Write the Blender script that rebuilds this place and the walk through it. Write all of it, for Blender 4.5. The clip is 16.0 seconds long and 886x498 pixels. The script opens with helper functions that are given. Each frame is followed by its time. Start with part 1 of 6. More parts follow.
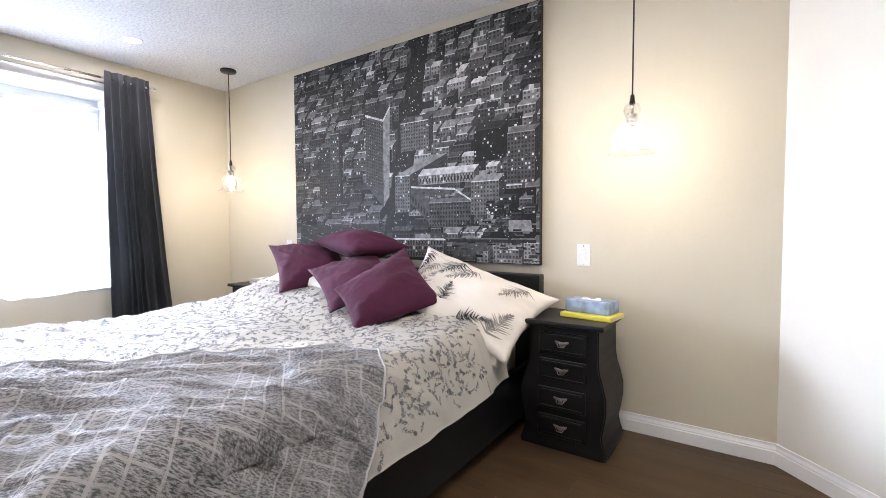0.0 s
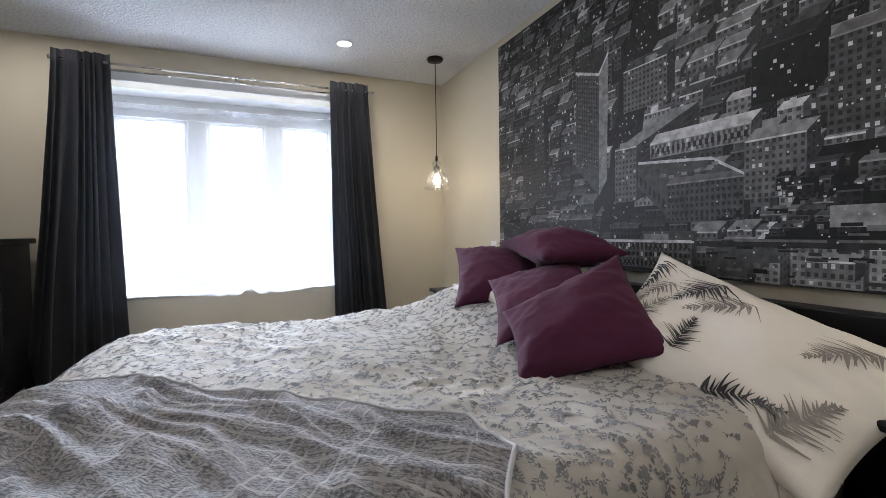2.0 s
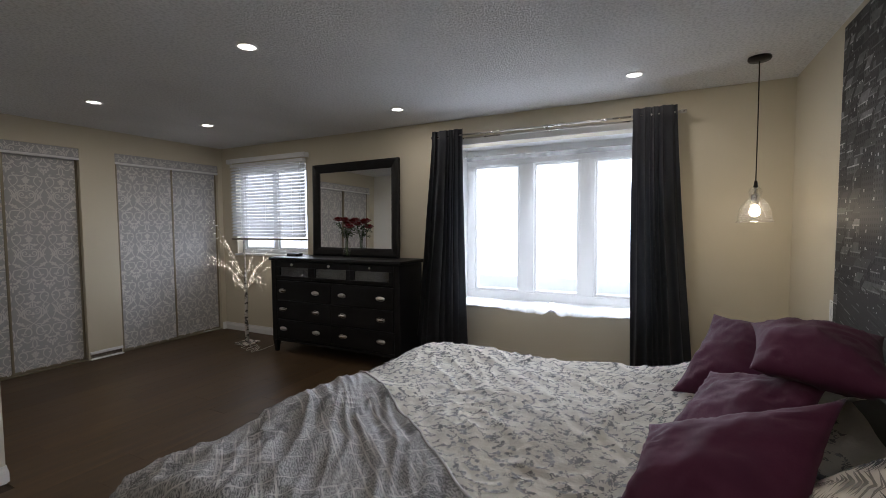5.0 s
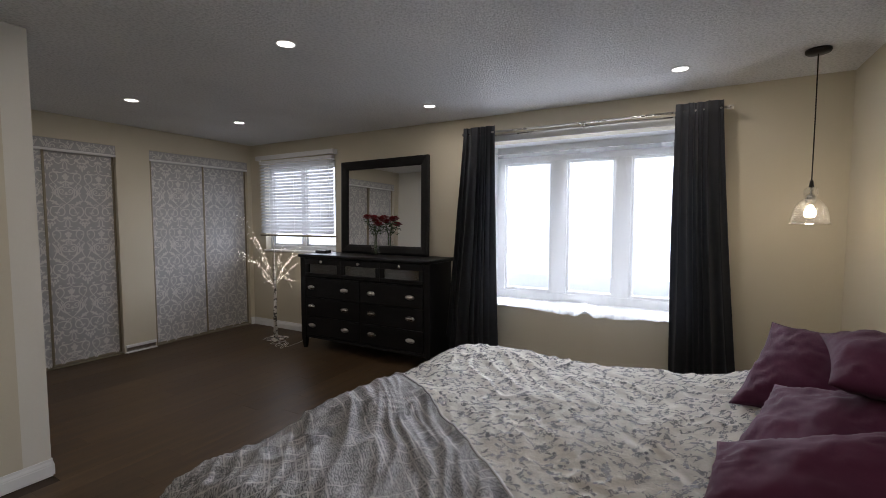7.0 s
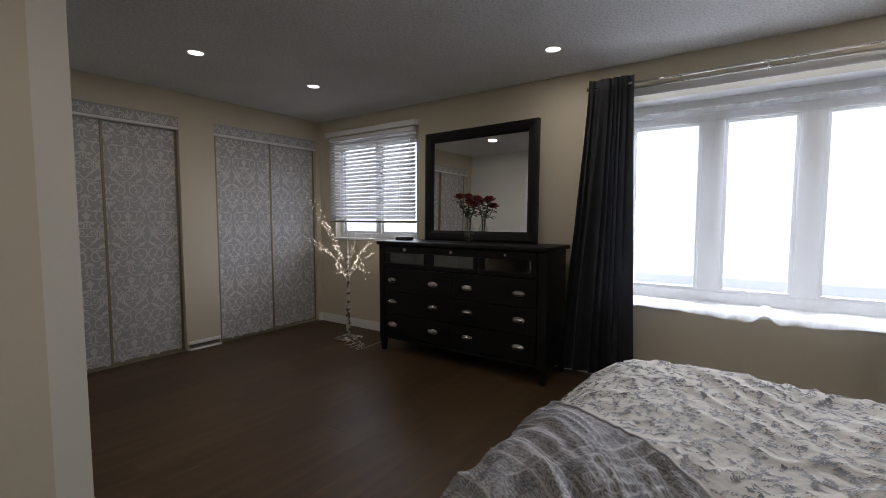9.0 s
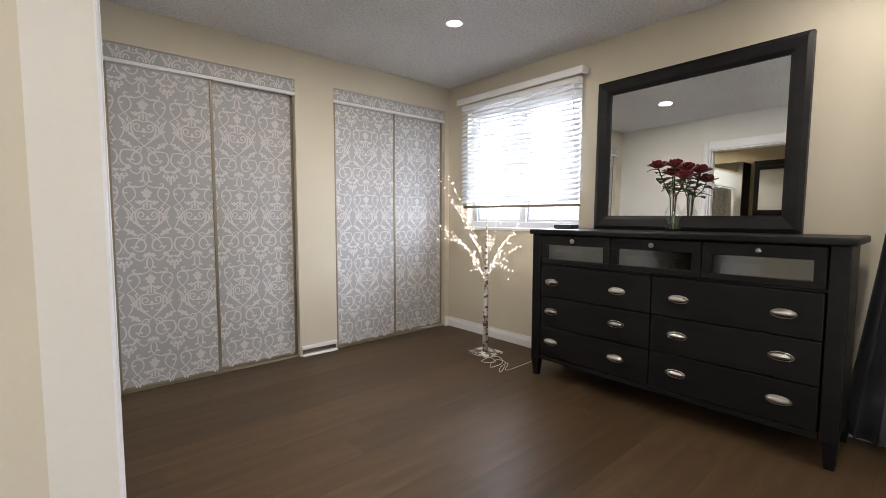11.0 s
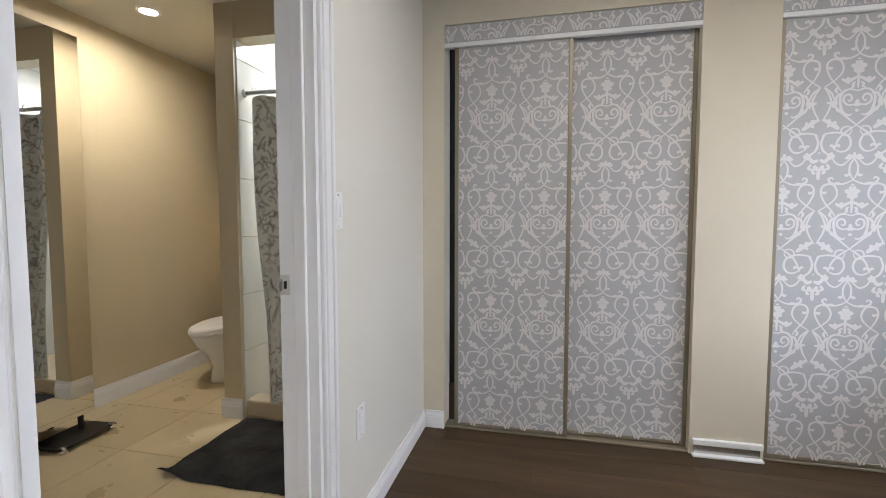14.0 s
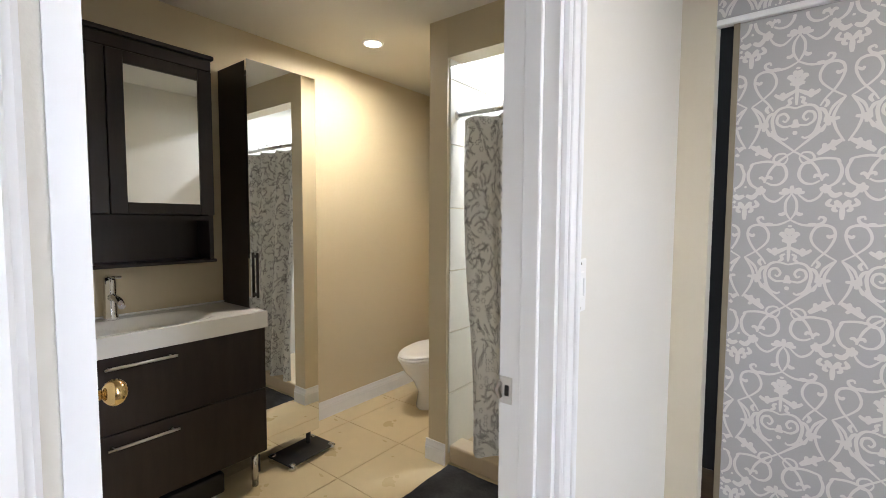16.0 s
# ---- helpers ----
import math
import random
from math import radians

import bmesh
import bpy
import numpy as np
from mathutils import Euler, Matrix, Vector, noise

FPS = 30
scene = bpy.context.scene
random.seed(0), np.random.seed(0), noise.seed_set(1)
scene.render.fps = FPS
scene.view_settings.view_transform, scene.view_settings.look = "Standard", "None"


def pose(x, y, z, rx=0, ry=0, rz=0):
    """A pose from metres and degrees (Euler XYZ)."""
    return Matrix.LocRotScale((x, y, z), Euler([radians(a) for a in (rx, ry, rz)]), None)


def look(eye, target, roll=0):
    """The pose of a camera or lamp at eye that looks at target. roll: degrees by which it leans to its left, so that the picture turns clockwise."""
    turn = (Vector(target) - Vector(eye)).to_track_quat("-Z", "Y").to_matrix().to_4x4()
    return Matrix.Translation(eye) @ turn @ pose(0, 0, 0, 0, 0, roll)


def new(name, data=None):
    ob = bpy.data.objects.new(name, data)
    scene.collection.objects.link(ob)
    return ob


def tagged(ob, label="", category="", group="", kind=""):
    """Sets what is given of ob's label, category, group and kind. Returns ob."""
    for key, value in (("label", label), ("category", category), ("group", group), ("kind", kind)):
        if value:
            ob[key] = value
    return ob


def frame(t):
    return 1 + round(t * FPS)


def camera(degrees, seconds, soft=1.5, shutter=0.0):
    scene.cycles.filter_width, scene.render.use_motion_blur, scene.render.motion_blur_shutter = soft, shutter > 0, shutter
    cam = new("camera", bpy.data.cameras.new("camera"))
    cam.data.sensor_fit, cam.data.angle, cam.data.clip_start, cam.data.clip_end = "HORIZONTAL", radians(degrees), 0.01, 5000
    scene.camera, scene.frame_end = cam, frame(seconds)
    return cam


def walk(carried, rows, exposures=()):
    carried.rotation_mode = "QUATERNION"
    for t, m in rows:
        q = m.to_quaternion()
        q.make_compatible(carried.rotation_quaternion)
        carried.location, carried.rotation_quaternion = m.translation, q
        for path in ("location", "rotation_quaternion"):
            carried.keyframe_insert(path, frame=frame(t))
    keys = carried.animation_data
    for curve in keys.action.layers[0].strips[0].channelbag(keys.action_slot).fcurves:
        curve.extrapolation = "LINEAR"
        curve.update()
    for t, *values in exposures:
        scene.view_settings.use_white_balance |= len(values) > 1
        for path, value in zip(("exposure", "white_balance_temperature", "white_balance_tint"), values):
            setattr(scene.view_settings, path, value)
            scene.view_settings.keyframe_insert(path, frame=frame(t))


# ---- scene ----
cam = camera(90.1, 16.0, soft=0.85)
PATH = [
    (0, (0.239, 0.211, 1.064), (-0.888, 1.861, 0.972), -0.3),
    (0.5, (0.118, 0.386, 1.074), (-1.127, 1.948, 0.979), -0.5),
    (1, (-0.004, 0.553, 1.059), (-1.427, 1.954, 0.959), -0.6),
    (1.5, (-0.087, 0.727, 1.07), (-1.716, 1.884, 0.981), -0.8),
    (2, (-0.146, 0.964, 1.049), (-1.978, 1.761, 0.972), -0.9),
    (2.5, (-0.166, 1.173, 1.041), (-2.142, 1.476, 0.97), -1.0),
    (3, (-0.146, 1.383, 1.098), (-2.142, 1.294, 1.007), -1.1),
    (3.5, (-0.122, 1.571, 1.179), (-2.066, 1.106, 1.095), -0.9),
    (4, (-0.08, 1.757, 1.271), (-1.943, 1.035, 1.177), -0.9),
    (4.5, (-0.028, 1.867, 1.371), (-1.836, 1.019, 1.272), -0.7),
    (7, (-0.018, 1.737, 1.417), (-1.756, 0.755, 1.289), -0.0),
    (7.5, (-0.076, 1.53, 1.389), (-1.8, 0.525, 1.258), -0.1),
    (8, (-0.145, 1.342, 1.354), (-1.851, 0.307, 1.223), 0.1),
    (8.5, (-0.295, 1.114, 1.319), (-1.969, 0.028, 1.179), -0.1),
    (9, (-0.417, 0.879, 1.266), (-2.045, -0.274, 1.126), 0.0),
    (9.5, (-0.542, 0.591, 1.206), (-2.098, -0.658, 1.065), -0.1),
    (9.7, (-0.578, 0.484, 1.18), (-2.102, -0.805, 1.049), -0.2),
    (11.8, (-1.239, -0.41, 1.104), (-2.298, -2.101, 0.963), -0.2),
    (12, (-1.323, -0.48, 1.086), (-2.28, -2.231, 0.96), -0.4),
    (12.5, (-1.553, -0.613, 1.095), (-2.189, -2.505, 0.976), -0.6),
    (13, (-1.662, -0.783, 1.093), (-1.937, -2.761, 0.977), -0.4),
    (13.5, (-1.696, -0.986, 1.122), (-1.609, -2.981, 1.003), -0.3),
    (14, (-1.669, -1.146, 1.147), (-1.225, -3.093, 1.027), 0.0),
    (14.5, (-1.64, -1.3, 1.188), (-0.834, -3.126, 1.062), 0.0),
    (15, (-1.579, -1.385, 1.244), (-0.532, -3.085, 1.121), 0.0),
    (15.5, (-1.464, -1.446, 1.292), (-0.307, -3.073, 1.166), 0.2),
    (16, (-1.385, -1.492, 1.327), (-0.16, -3.068, 1.203), 0.3),
]
EXPOSURES = [(0.0, 1.25, 5750, 17), (1.0, 0.85, 5750, 16), (2.0, 0.05, 5850, 14), (3.0, -0.6, 6100, 13), (4.5, -0.65, 6200, 13), (7.0, -0.65, 6250, 15), (8.0, -0.55, 6300, 15), (9.0, -0.9, 6300, 15), (9.5, -0.85, 6350, 15),
             (10.7, 0.4, 6300, 14), (11.8, 1.65, 6150, 13), (13.0, 1.45, 5950, 13), (14.0, 0.9, 5950, 13), (14.5, 0.85, 5900, 13), (15.0, 1.2, 5900, 13), (16.0, 1.42, 5900, 13)]
walk(cam, [(t, look(eye, target, roll)) for t, eye, target, roll in PATH], EXPOSURES)

# ---------------- world, window light, exposure ----------------
world = bpy.data.worlds.new("overcast_day")
scene.world = world
world.use_nodes = True
_wn = world.node_tree.nodes
_sky = _wn.new("ShaderNodeTexSky")
_sky.sky_type, _sky.sun_disc, _sky.sun_elevation, _sky.sun_rotation = "NISHITA", False, radians(32), radians(250)
world.node_tree.links.new(_sky.outputs[0], _wn["Background"].inputs[0])
_wn["Background"].inputs[1].default_value = 0.15
_sun = new("sun", bpy.data.lights.new("sun", "SUN"))
_sun.data.energy, _sun.data.angle, _sun.data.color = 1.0, radians(12), (1.0, 0.96, 0.9)
_sun.matrix_world = look((-20, -6, 14), (0, 0, 0))


def area_lamp(name, eye, target, w, h, watts, color, spread=180):
    d = bpy.data.lights.new(name, "AREA")
    d.shape, d.size, d.size_y, d.energy, d.color = "RECTANGLE", w, h, watts, color
    d.spread = radians(spread)
    ob = new(name, d)
    ob.matrix_world = look(eye, target)
    return ob


# the sky's light at the two windows
area_lamp("window_daylight", (-4.90, 0.83, 1.15), (0, 0.83, 2.1), 2.8, 2.5, 72, (0.90, 0.95, 1.0))
area_lamp("sky_daylight", (-6.5, 0.9, 2.4), (-1.5, 0.9, 0.45), 3.0, 1.5, 400, (0.88, 0.94, 1.0), 105)
area_lamp("window_daylight", (-4.62, -2.85, 1.5), (0, -2.85, 2.7), 2.2, 1.8, 78, (0.90, 0.95, 1.0))
area_lamp("sky_daylight", (-6.3, -2.7, 3.1), (-2.0, -2.6, 0.2), 3.0, 1.8, 25, (0.88, 0.94, 1.0))


def point_lamp(name, place, watts, color, radius=0.04):
    d = bpy.data.lights.new(name, "POINT")
    d.energy, d.color, d.shadow_soft_size = watts, color, radius
    ob = new(name, d)
    ob.location = place
    return ob


def down_lamp(place, watts, color=(1.0, 0.90, 0.76), spread=180):
    d = bpy.data.lights.new("downlight_lamp", "AREA")
    d.shape, d.size, d.energy, d.color = "DISK", 0.12, watts, color
    d.spread = radians(spread)
    ob = new("downlight_lamp", d)
    ob.matrix_world = look(place, (place[0], place[1] + 0.0001, 0))
    return ob


# last three are unseen, added along the grid spacing to brighten the bed
DOWNLIGHTS = [(-3.40, 1.63), (-3.395, -0.307), (-1.824, -0.309), (-2.012, -2.37), (-2.998, -2.342), (-1.82, 1.63), (-0.245, 1.63), (-0.245, -0.308)]
BATH_LIGHT = (0.588, -3.347)
SHOWER_LIGHT = (-0.32, -3.92)
CEIL, BATH_CEIL = 2.42, 2.372
for _x, _y in DOWNLIGHTS:
    down_lamp((_x, _y, CEIL - 0.012), 5.2)
down_lamp((*BATH_LIGHT, BATH_CEIL - 0.012), 7.5, (1.0, 0.87, 0.68), 170)
down_lamp((*SHOWER_LIGHT, BATH_CEIL - 0.012), 7.0, (0.95, 0.98, 1.0))
WARM = (1.0, 0.82, 0.58)
PENDANTS = [(-3.42, 2.345), (-0.19, 2.345)]
for _x, _y in PENDANTS:
    point_lamp("pendant_lamp", (_x, _y, 1.45), 0.95, WARM, 0.035)


# ---------------- materials ----------------
def _mixrgb(nt, kind, fac, a, b):
    n = nt.nodes.new("ShaderNodeMix")
    n.data_type, n.blend_type, n.clamp_factor = "RGBA", kind, True
    for sock, v in ((n.inputs[0], fac), (n.inputs[6], a), (n.inputs[7], b)):
        if hasattr(v, "links"):
            nt.links.new(v, sock)
        elif isinstance(v, tuple):
            sock.default_value = (*v[:3], 1)
        else:
            sock.default_value = v
    return n.outputs[2]


def _noise(nt, vec, scale, detail=4.0, rough=0.55, stretch=None):
    if stretch:
        m = nt.nodes.new("ShaderNodeMapping")
        m.inputs["Scale"].default_value = stretch
        nt.links.new(vec, m.inputs[0])
        vec = m.outputs[0]
    n = nt.nodes.new("ShaderNodeTexNoise")
    n.inputs["Scale"].default_value, n.inputs["Detail"].default_value, n.inputs["Roughness"].default_value = scale, detail, rough
    nt.links.new(vec, n.inputs["Vector"])
    return n.outputs["Fac"]


def _ramp(nt, fac, stops):
    r = nt.nodes.new("ShaderNodeValToRGB")
    els = r.color_ramp.elements
    while len(els) < len(stops):
        els.new(0.5)
    for e, (p, c) in zip(els, stops):
        e.position, e.color = p, ((*c, 1) if isinstance(c, tuple) else (c, c, c, 1))
    nt.links.new(fac, r.inputs[0])
    return r.outputs[0]


def mat(name, base, rough=0.5, metal=0.0, var=0.12, scale=3.0, grain=40.0, bump=0.1, bscale=120.0, stretch=None, random_tone=0.0, spec=0.5, sheen=0.0, dist=0.002):
    """A surface with broad tone drift, fine grain and a fine relief."""
    m = bpy.data.materials.new(name)
    m.use_nodes = True
    nt = m.node_tree
    b = nt.nodes["Principled BSDF"]
    co = nt.nodes.new("ShaderNodeTexCoord").outputs["Object"]
    broad, fine = _noise(nt, co, scale, 3.0, 0.5, stretch), _noise(nt, co, grain, 5.0, 0.6, stretch)
    lo, hi = tuple(c * (1 - var) for c in base), tuple(min(1, c * (1 + var)) for c in base)
    col = _mixrgb(nt, "MIX", _ramp(nt, broad, [(0.3, 0.0), (0.7, 1.0)]), lo, hi)
    col = _mixrgb(nt, "MIX", _ramp(nt, fine, [(0.35, 0.0), (0.7, 0.35)]), col, lo)
    if random_tone:
        info = nt.nodes.new("ShaderNodeObjectInfo").outputs["Random"]
        col = _mixrgb(nt, "MULTIPLY", 1.0, col, _ramp(nt, info, [(0, 1 - random_tone), (1, 1.0)]))
    nt.links.new(col, b.inputs["Base Color"])
    b.inputs["Metallic"].default_value = metal
    b.inputs["Specular IOR Level"].default_value = spec
    if sheen:
        b.inputs["Sheen Weight"].default_value, b.inputs["Sheen Roughness"].default_value = sheen, 0.5
    nt.links.new(_ramp(nt, broad, [(0.2, max(0.02, rough - 0.06)), (0.8, min(1, rough + 0.06))]), b.inputs["Roughness"])
    if bump:
        bp = nt.nodes.new("ShaderNodeBump")
        bp.inputs["Strength"].default_value, bp.inputs["Distance"].default_value = bump, dist
        nt.links.new(_noise(nt, co, bscale, 3.0, 0.6, stretch), bp.inputs["Height"])
        nt.links.new(bp.outputs[0], b.inputs["Normal"])
    return m


def glow(name, color, strength):
    m = bpy.data.materials.new(name)
    m.use_nodes = True
    b = m.node_tree.nodes["Principled BSDF"]
    b.inputs["Base Color"].default_value = (*color, 1)
    b.inputs["Emission Color"].default_value, b.inputs["Emission Strength"].default_value = (*color, 1), strength
    return m


def glass(name, color=(1, 1, 1), rough=0.0, clear=0.85):
    """Thin pane: mostly clear, with a real gloss."""
    m = bpy.data.materials.new(name)
    m.use_nodes = True
    nt = m.node_tree
    nt.nodes.remove(nt.nodes["Principled BSDF"])
    t, g, mx = nt.nodes.new("ShaderNodeBsdfTransparent"), nt.nodes.new("ShaderNodeBsdfGlossy"), nt.nodes.new("ShaderNodeMixShader")
    t.inputs[0].default_value = (*color, 1)
    g.inputs["Roughness"].default_value = rough
    fr = nt.nodes.new("ShaderNodeLayerWeight")
    fr.inputs[0].default_value = 0.5
    nt.links.new(_ramp(nt, fr.outputs["Facing"], [(0, 1 - clear), (0.7, 1.05 - clear), (1, 0.6)]), mx.inputs[0])
    nt.links.new(t.outputs[0], mx.inputs[1])
    nt.links.new(g.outputs[0], mx.inputs[2])
    nt.links.new(mx.outputs[0], nt.nodes["Material Output"].inputs[0])
    return m


def sheer(name, color, clear, solid=0.4):
    m = bpy.data.materials.new(name)
    m.use_nodes = True
    nt = m.node_tree
    nt.nodes.remove(nt.nodes["Principled BSDF"])
    t, tl, df = nt.nodes.new("ShaderNodeBsdfTransparent"), nt.nodes.new("ShaderNodeBsdfTranslucent"), nt.nodes.new("ShaderNodeBsdfDiffuse")
    a, mx = nt.nodes.new("ShaderNodeMixShader"), nt.nodes.new("ShaderNodeMixShader")
    tl.inputs[0].default_value = df.inputs[0].default_value = (*color, 1)
    a.inputs[0].default_value = solid
    nt.links.new(tl.outputs[0], a.inputs[1])
    nt.links.new(df.outputs[0], a.inputs[2])
    co = nt.nodes.new("ShaderNodeTexCoord").outputs["Object"]
    nt.links.new(_ramp(nt, _noise(nt, co, 6.0, 4.0, 0.6, (1, 5, 1)), [(0.3, max(0, 0.95 - clear)), (0.7, 1.05 - clear)]), mx.inputs[0])
    nt.links.new(t.outputs[0], mx.inputs[1])
    nt.links.new(a.outputs[0], mx.inputs[2])
    nt.links.new(mx.outputs[0], nt.nodes["Material Output"].inputs[0])
    return m


M_WALL = mat("wall_paint_beige", (0.62, 0.57, 0.455), 0.55, var=0.035, scale=1.2, grain=60, bump=0.12, bscale=180, spec=0.35)
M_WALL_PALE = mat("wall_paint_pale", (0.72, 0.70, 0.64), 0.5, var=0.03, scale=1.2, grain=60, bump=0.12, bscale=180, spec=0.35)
M_CEIL = mat("popcorn_ceiling", (0.86, 0.86, 0.86), 0.95, var=0.05, scale=1.5, grain=110, bump=1.0, bscale=85, spec=0.1, dist=0.02)
M_TRIM = mat("white_trim_paint", (0.78, 0.785, 0.79), 0.35, var=0.02, scale=4, grain=50, bump=0.01, bscale=60)
M_PVC = mat("white_window_frame", (0.78, 0.79, 0.80), 0.4, var=0.03, bump=0.02)
M_PLANK = mat("brown_wood_plank", (0.088, 0.055, 0.029), 0.42, var=0.35, scale=1.3, grain=9, bump=0.12, bscale=14, stretch=(1.2, 12, 12), random_tone=0.28, spec=0.22, dist=0.001)
M_GAP = mat("floor_underlay_dark", (0.035, 0.02, 0.012), 0.9, bump=0)
M_TILE = mat("beige_floor_tile", (0.62, 0.51, 0.31), 0.3, var=0.06, scale=5, grain=22, bump=0.04, bscale=30, random_tone=0.08)
M_GROUT = mat("tile_grout", (0.42, 0.34, 0.22), 0.9, bump=0.2)
M_BLACK = mat("black_painted_wood", (0.009, 0.009, 0.010), 0.42, var=0.3, scale=3, grain=20, bump=0.06, bscale=40, stretch=(1, 1, 6), spec=0.25)
M_ESPRESSO = mat("espresso_wood", (0.020, 0.013, 0.011), 0.4, var=0.35, scale=4, grain=30, bump=0.06, bscale=60, stretch=(1, 6, 1), spec=0.4)
M_STEEL = mat("brushed_steel", (0.62, 0.60, 0.57), 0.28, 1.0, var=0.06, bump=0.05, bscale=200)
M_CHROME = mat("chrome", (0.8, 0.8, 0.8), 0.08, 1.0, var=0.02, bump=0)
M_BRASS = mat("polished_brass", (0.75, 0.55, 0.25), 0.15, 1.0, var=0.05, bump=0)
M_DARKMETAL = mat("oiled_bronze", (0.03, 0.025, 0.022), 0.4, 0.7, var=0.2, bump=0.05)
M_MIRROR = mat("mirror_glass", (0.90, 0.91, 0.90), 0.0, 1.0, var=0.0, bump=0)
M_MIRROR.node_tree.nodes["Principled BSDF"].inputs["Roughness"].default_value = 0.0
for _l in list(M_MIRROR.node_tree.links):
    if _l.to_socket.name == "Roughness":
        M_MIRROR.node_tree.links.remove(_l)
M_GLASS = glass("window_glass", (0.97, 0.98, 1.0), 0.0, 0.97)
M_CLEAR = glass("clear_glass", (0.98, 0.98, 0.97), 0.03, 0.90)
M_RIBBED = glass("ribbed_glass", (0.98, 0.98, 0.97), 0.05, 0.84)
_nt = M_RIBBED.node_tree
_tl, _mx = _nt.nodes.new("ShaderNodeBsdfTranslucent"), _nt.nodes.new("ShaderNodeMixShader")
_mx.inputs[0].default_value = 0.035
_nt.links.new(_nt.nodes["Material Output"].inputs[0].links[0].from_socket, _mx.inputs[1])
_nt.links.new(_tl.outputs[0], _mx.inputs[2])
_nt.links.new(_mx.outputs[0], _nt.nodes["Material Output"].inputs[0])
M_FROST = glass("drawer_glass", (0.35, 0.36, 0.34), 0.12, 0.8)
M_SHEER = sheer("white_sheer_voile", (0.90, 0.92, 0.95), 0.87)
M_SLAT = sheer("white_blind_slat", (0.85, 0.85, 0.85), 0.0, 0.88)
M_SHEER_HEM = sheer("white_sheer_hem", (0.88, 0.90, 0.93), 0.66)
M_CURTAIN = mat("charcoal_curtain", (0.046, 0.049, 0.057), 0.8, var=0.15, scale=3, grain=120, bump=0.25, bscale=300, spec=0.2, sheen=0.2)
M_PLUM = mat("plum_cotton_velvet", (0.068, 0.0175, 0.040), 0.85, var=0.18, scale=5, grain=150, bump=0.25, bscale=350, spec=0.12, sheen=0.06)
M_DUVET = mat("cream_cotton_duvet", (0.72, 0.69, 0.64), 0.85, var=0.05, scale=4, grain=80, bump=0.6, bscale=26, spec=0.15, dist=0.006)
M_PRINT = mat("grey_floral_print", (0.23, 0.23, 0.24), 0.9, var=0.45, scale=14, grain=90, bump=0, spec=0.1)
M_PRINT_DARK = mat("charcoal_fern_print", (0.085, 0.085, 0.09), 0.9, var=0.6, scale=9, grain=90, bump=0, spec=0.1)
M_PRINT_TAUPE = mat("taupe_fern_print", (0.26, 0.24, 0.22), 0.9, var=0.3, scale=9, grain=90, bump=0, spec=0.1)
M_PRINT_PALE = mat("dark_grey_vine_print", (0.33, 0.33, 0.32), 0.9, var=0.4, scale=14, grain=90, bump=0, spec=0.1)
M_SHAM = mat("cream_cotton_pillow", (0.72, 0.68, 0.62), 0.85, var=0.04, scale=5, grain=80, bump=0.25, bscale=40, spec=0.15, dist=0.003)
M_PORCELAIN = mat("white_porcelain", (0.84, 0.84, 0.82), 0.12, var=0.02, bump=0)
# near-black colour standing for the shade inside closets and latch hole
M_SHADE_DARK = mat("interior_shade_dark", (0.02, 0.02, 0.02), 0.9, bump=0)
M_DOORPANEL = mat("grey_wallpaper_ground", (0.41, 0.41, 0.425), 0.55, var=0.04, scale=6, grain=120, bump=0.1, bscale=200)
M_DAMASK = mat("pale_damask_print", (0.66, 0.645, 0.63), 0.55, var=0.03, scale=6, grain=120, bump=0.05, bscale=200)
M_CHAMP = mat("champagne_metal", (0.27, 0.235, 0.17), 0.42, 0.5, var=0.06, bump=0.03)
M_BATHMAT = mat("charcoal_bath_rug", (0.045, 0.045, 0.047), 0.95, var=0.5, scale=7, grain=60, bump=0.9, bscale=120, spec=0.05, dist=0.008)
M_SHOWERTILE = mat("glossy_white_wall_tile", (0.70, 0.68, 0.60), 0.15, var=0.03, bump=0.02)
M_CURB = mat("beige_shower_curb", (0.62, 0.50, 0.33), 0.4, var=0.06, bump=0.03)
# near-white so the ground blows out like the daylight; brightness put into colour
M_PALEGROUND = mat("pale_overexposed_ground", (0.82, 0.83, 0.85), 0.9, var=0.04, scale=0.8, grain=12, bump=0.2, bscale=20)
M_DAYLIGHT = glow("bright_overcast_daylight", (0.94, 0.97, 1.0), 2.6)
M_LED = glow("downlight_diffuser", (1.0, 0.93, 0.82), 14.0)
M_BULB = glow("warm_bulb", (1.0, 0.82, 0.55), 40.0)
M_FAIRY = glow("fairy_light", (1.0, 0.84, 0.66), 14.0)
M_PLASTIC = mat("white_plastic", (0.80, 0.80, 0.79), 0.35, var=0.02, bump=0)
M_BLACKPLASTIC = mat("black_plastic", (0.015, 0.015, 0.016), 0.4, var=0.2, bump=0.03)
M_RED = mat("red_rose_petal", (0.22, 0.008, 0.015), 0.6, var=0.35, scale=30, grain=80, bump=0.1, sheen=0.2)
M_LEAF = mat("rose_leaf_green", (0.035, 0.075, 0.02), 0.5, var=0.3, scale=30, grain=80, bump=0.1)
M_YELLOW = mat("yellow_card", (0.75, 0.66, 0.08), 0.5, var=0.05, bump=0.03)
M_TISSUEBOX = mat("blue_grey_printed_card", (0.30, 0.38, 0.52), 0.5, var=0.6, scale=22, grain=45, bump=0.0)
M_PAPER = mat("book_paper", (0.62, 0.60, 0.54), 0.8, var=0.1, bump=0.1)
M_BOOK = mat("dark_book_cover", (0.06, 0.06, 0.07), 0.5, var=0.2, bump=0.05)
M_PEWTER = mat("dull_pewter", (0.30, 0.27, 0.25), 0.5, 0.8, var=0.2, bump=0.1)
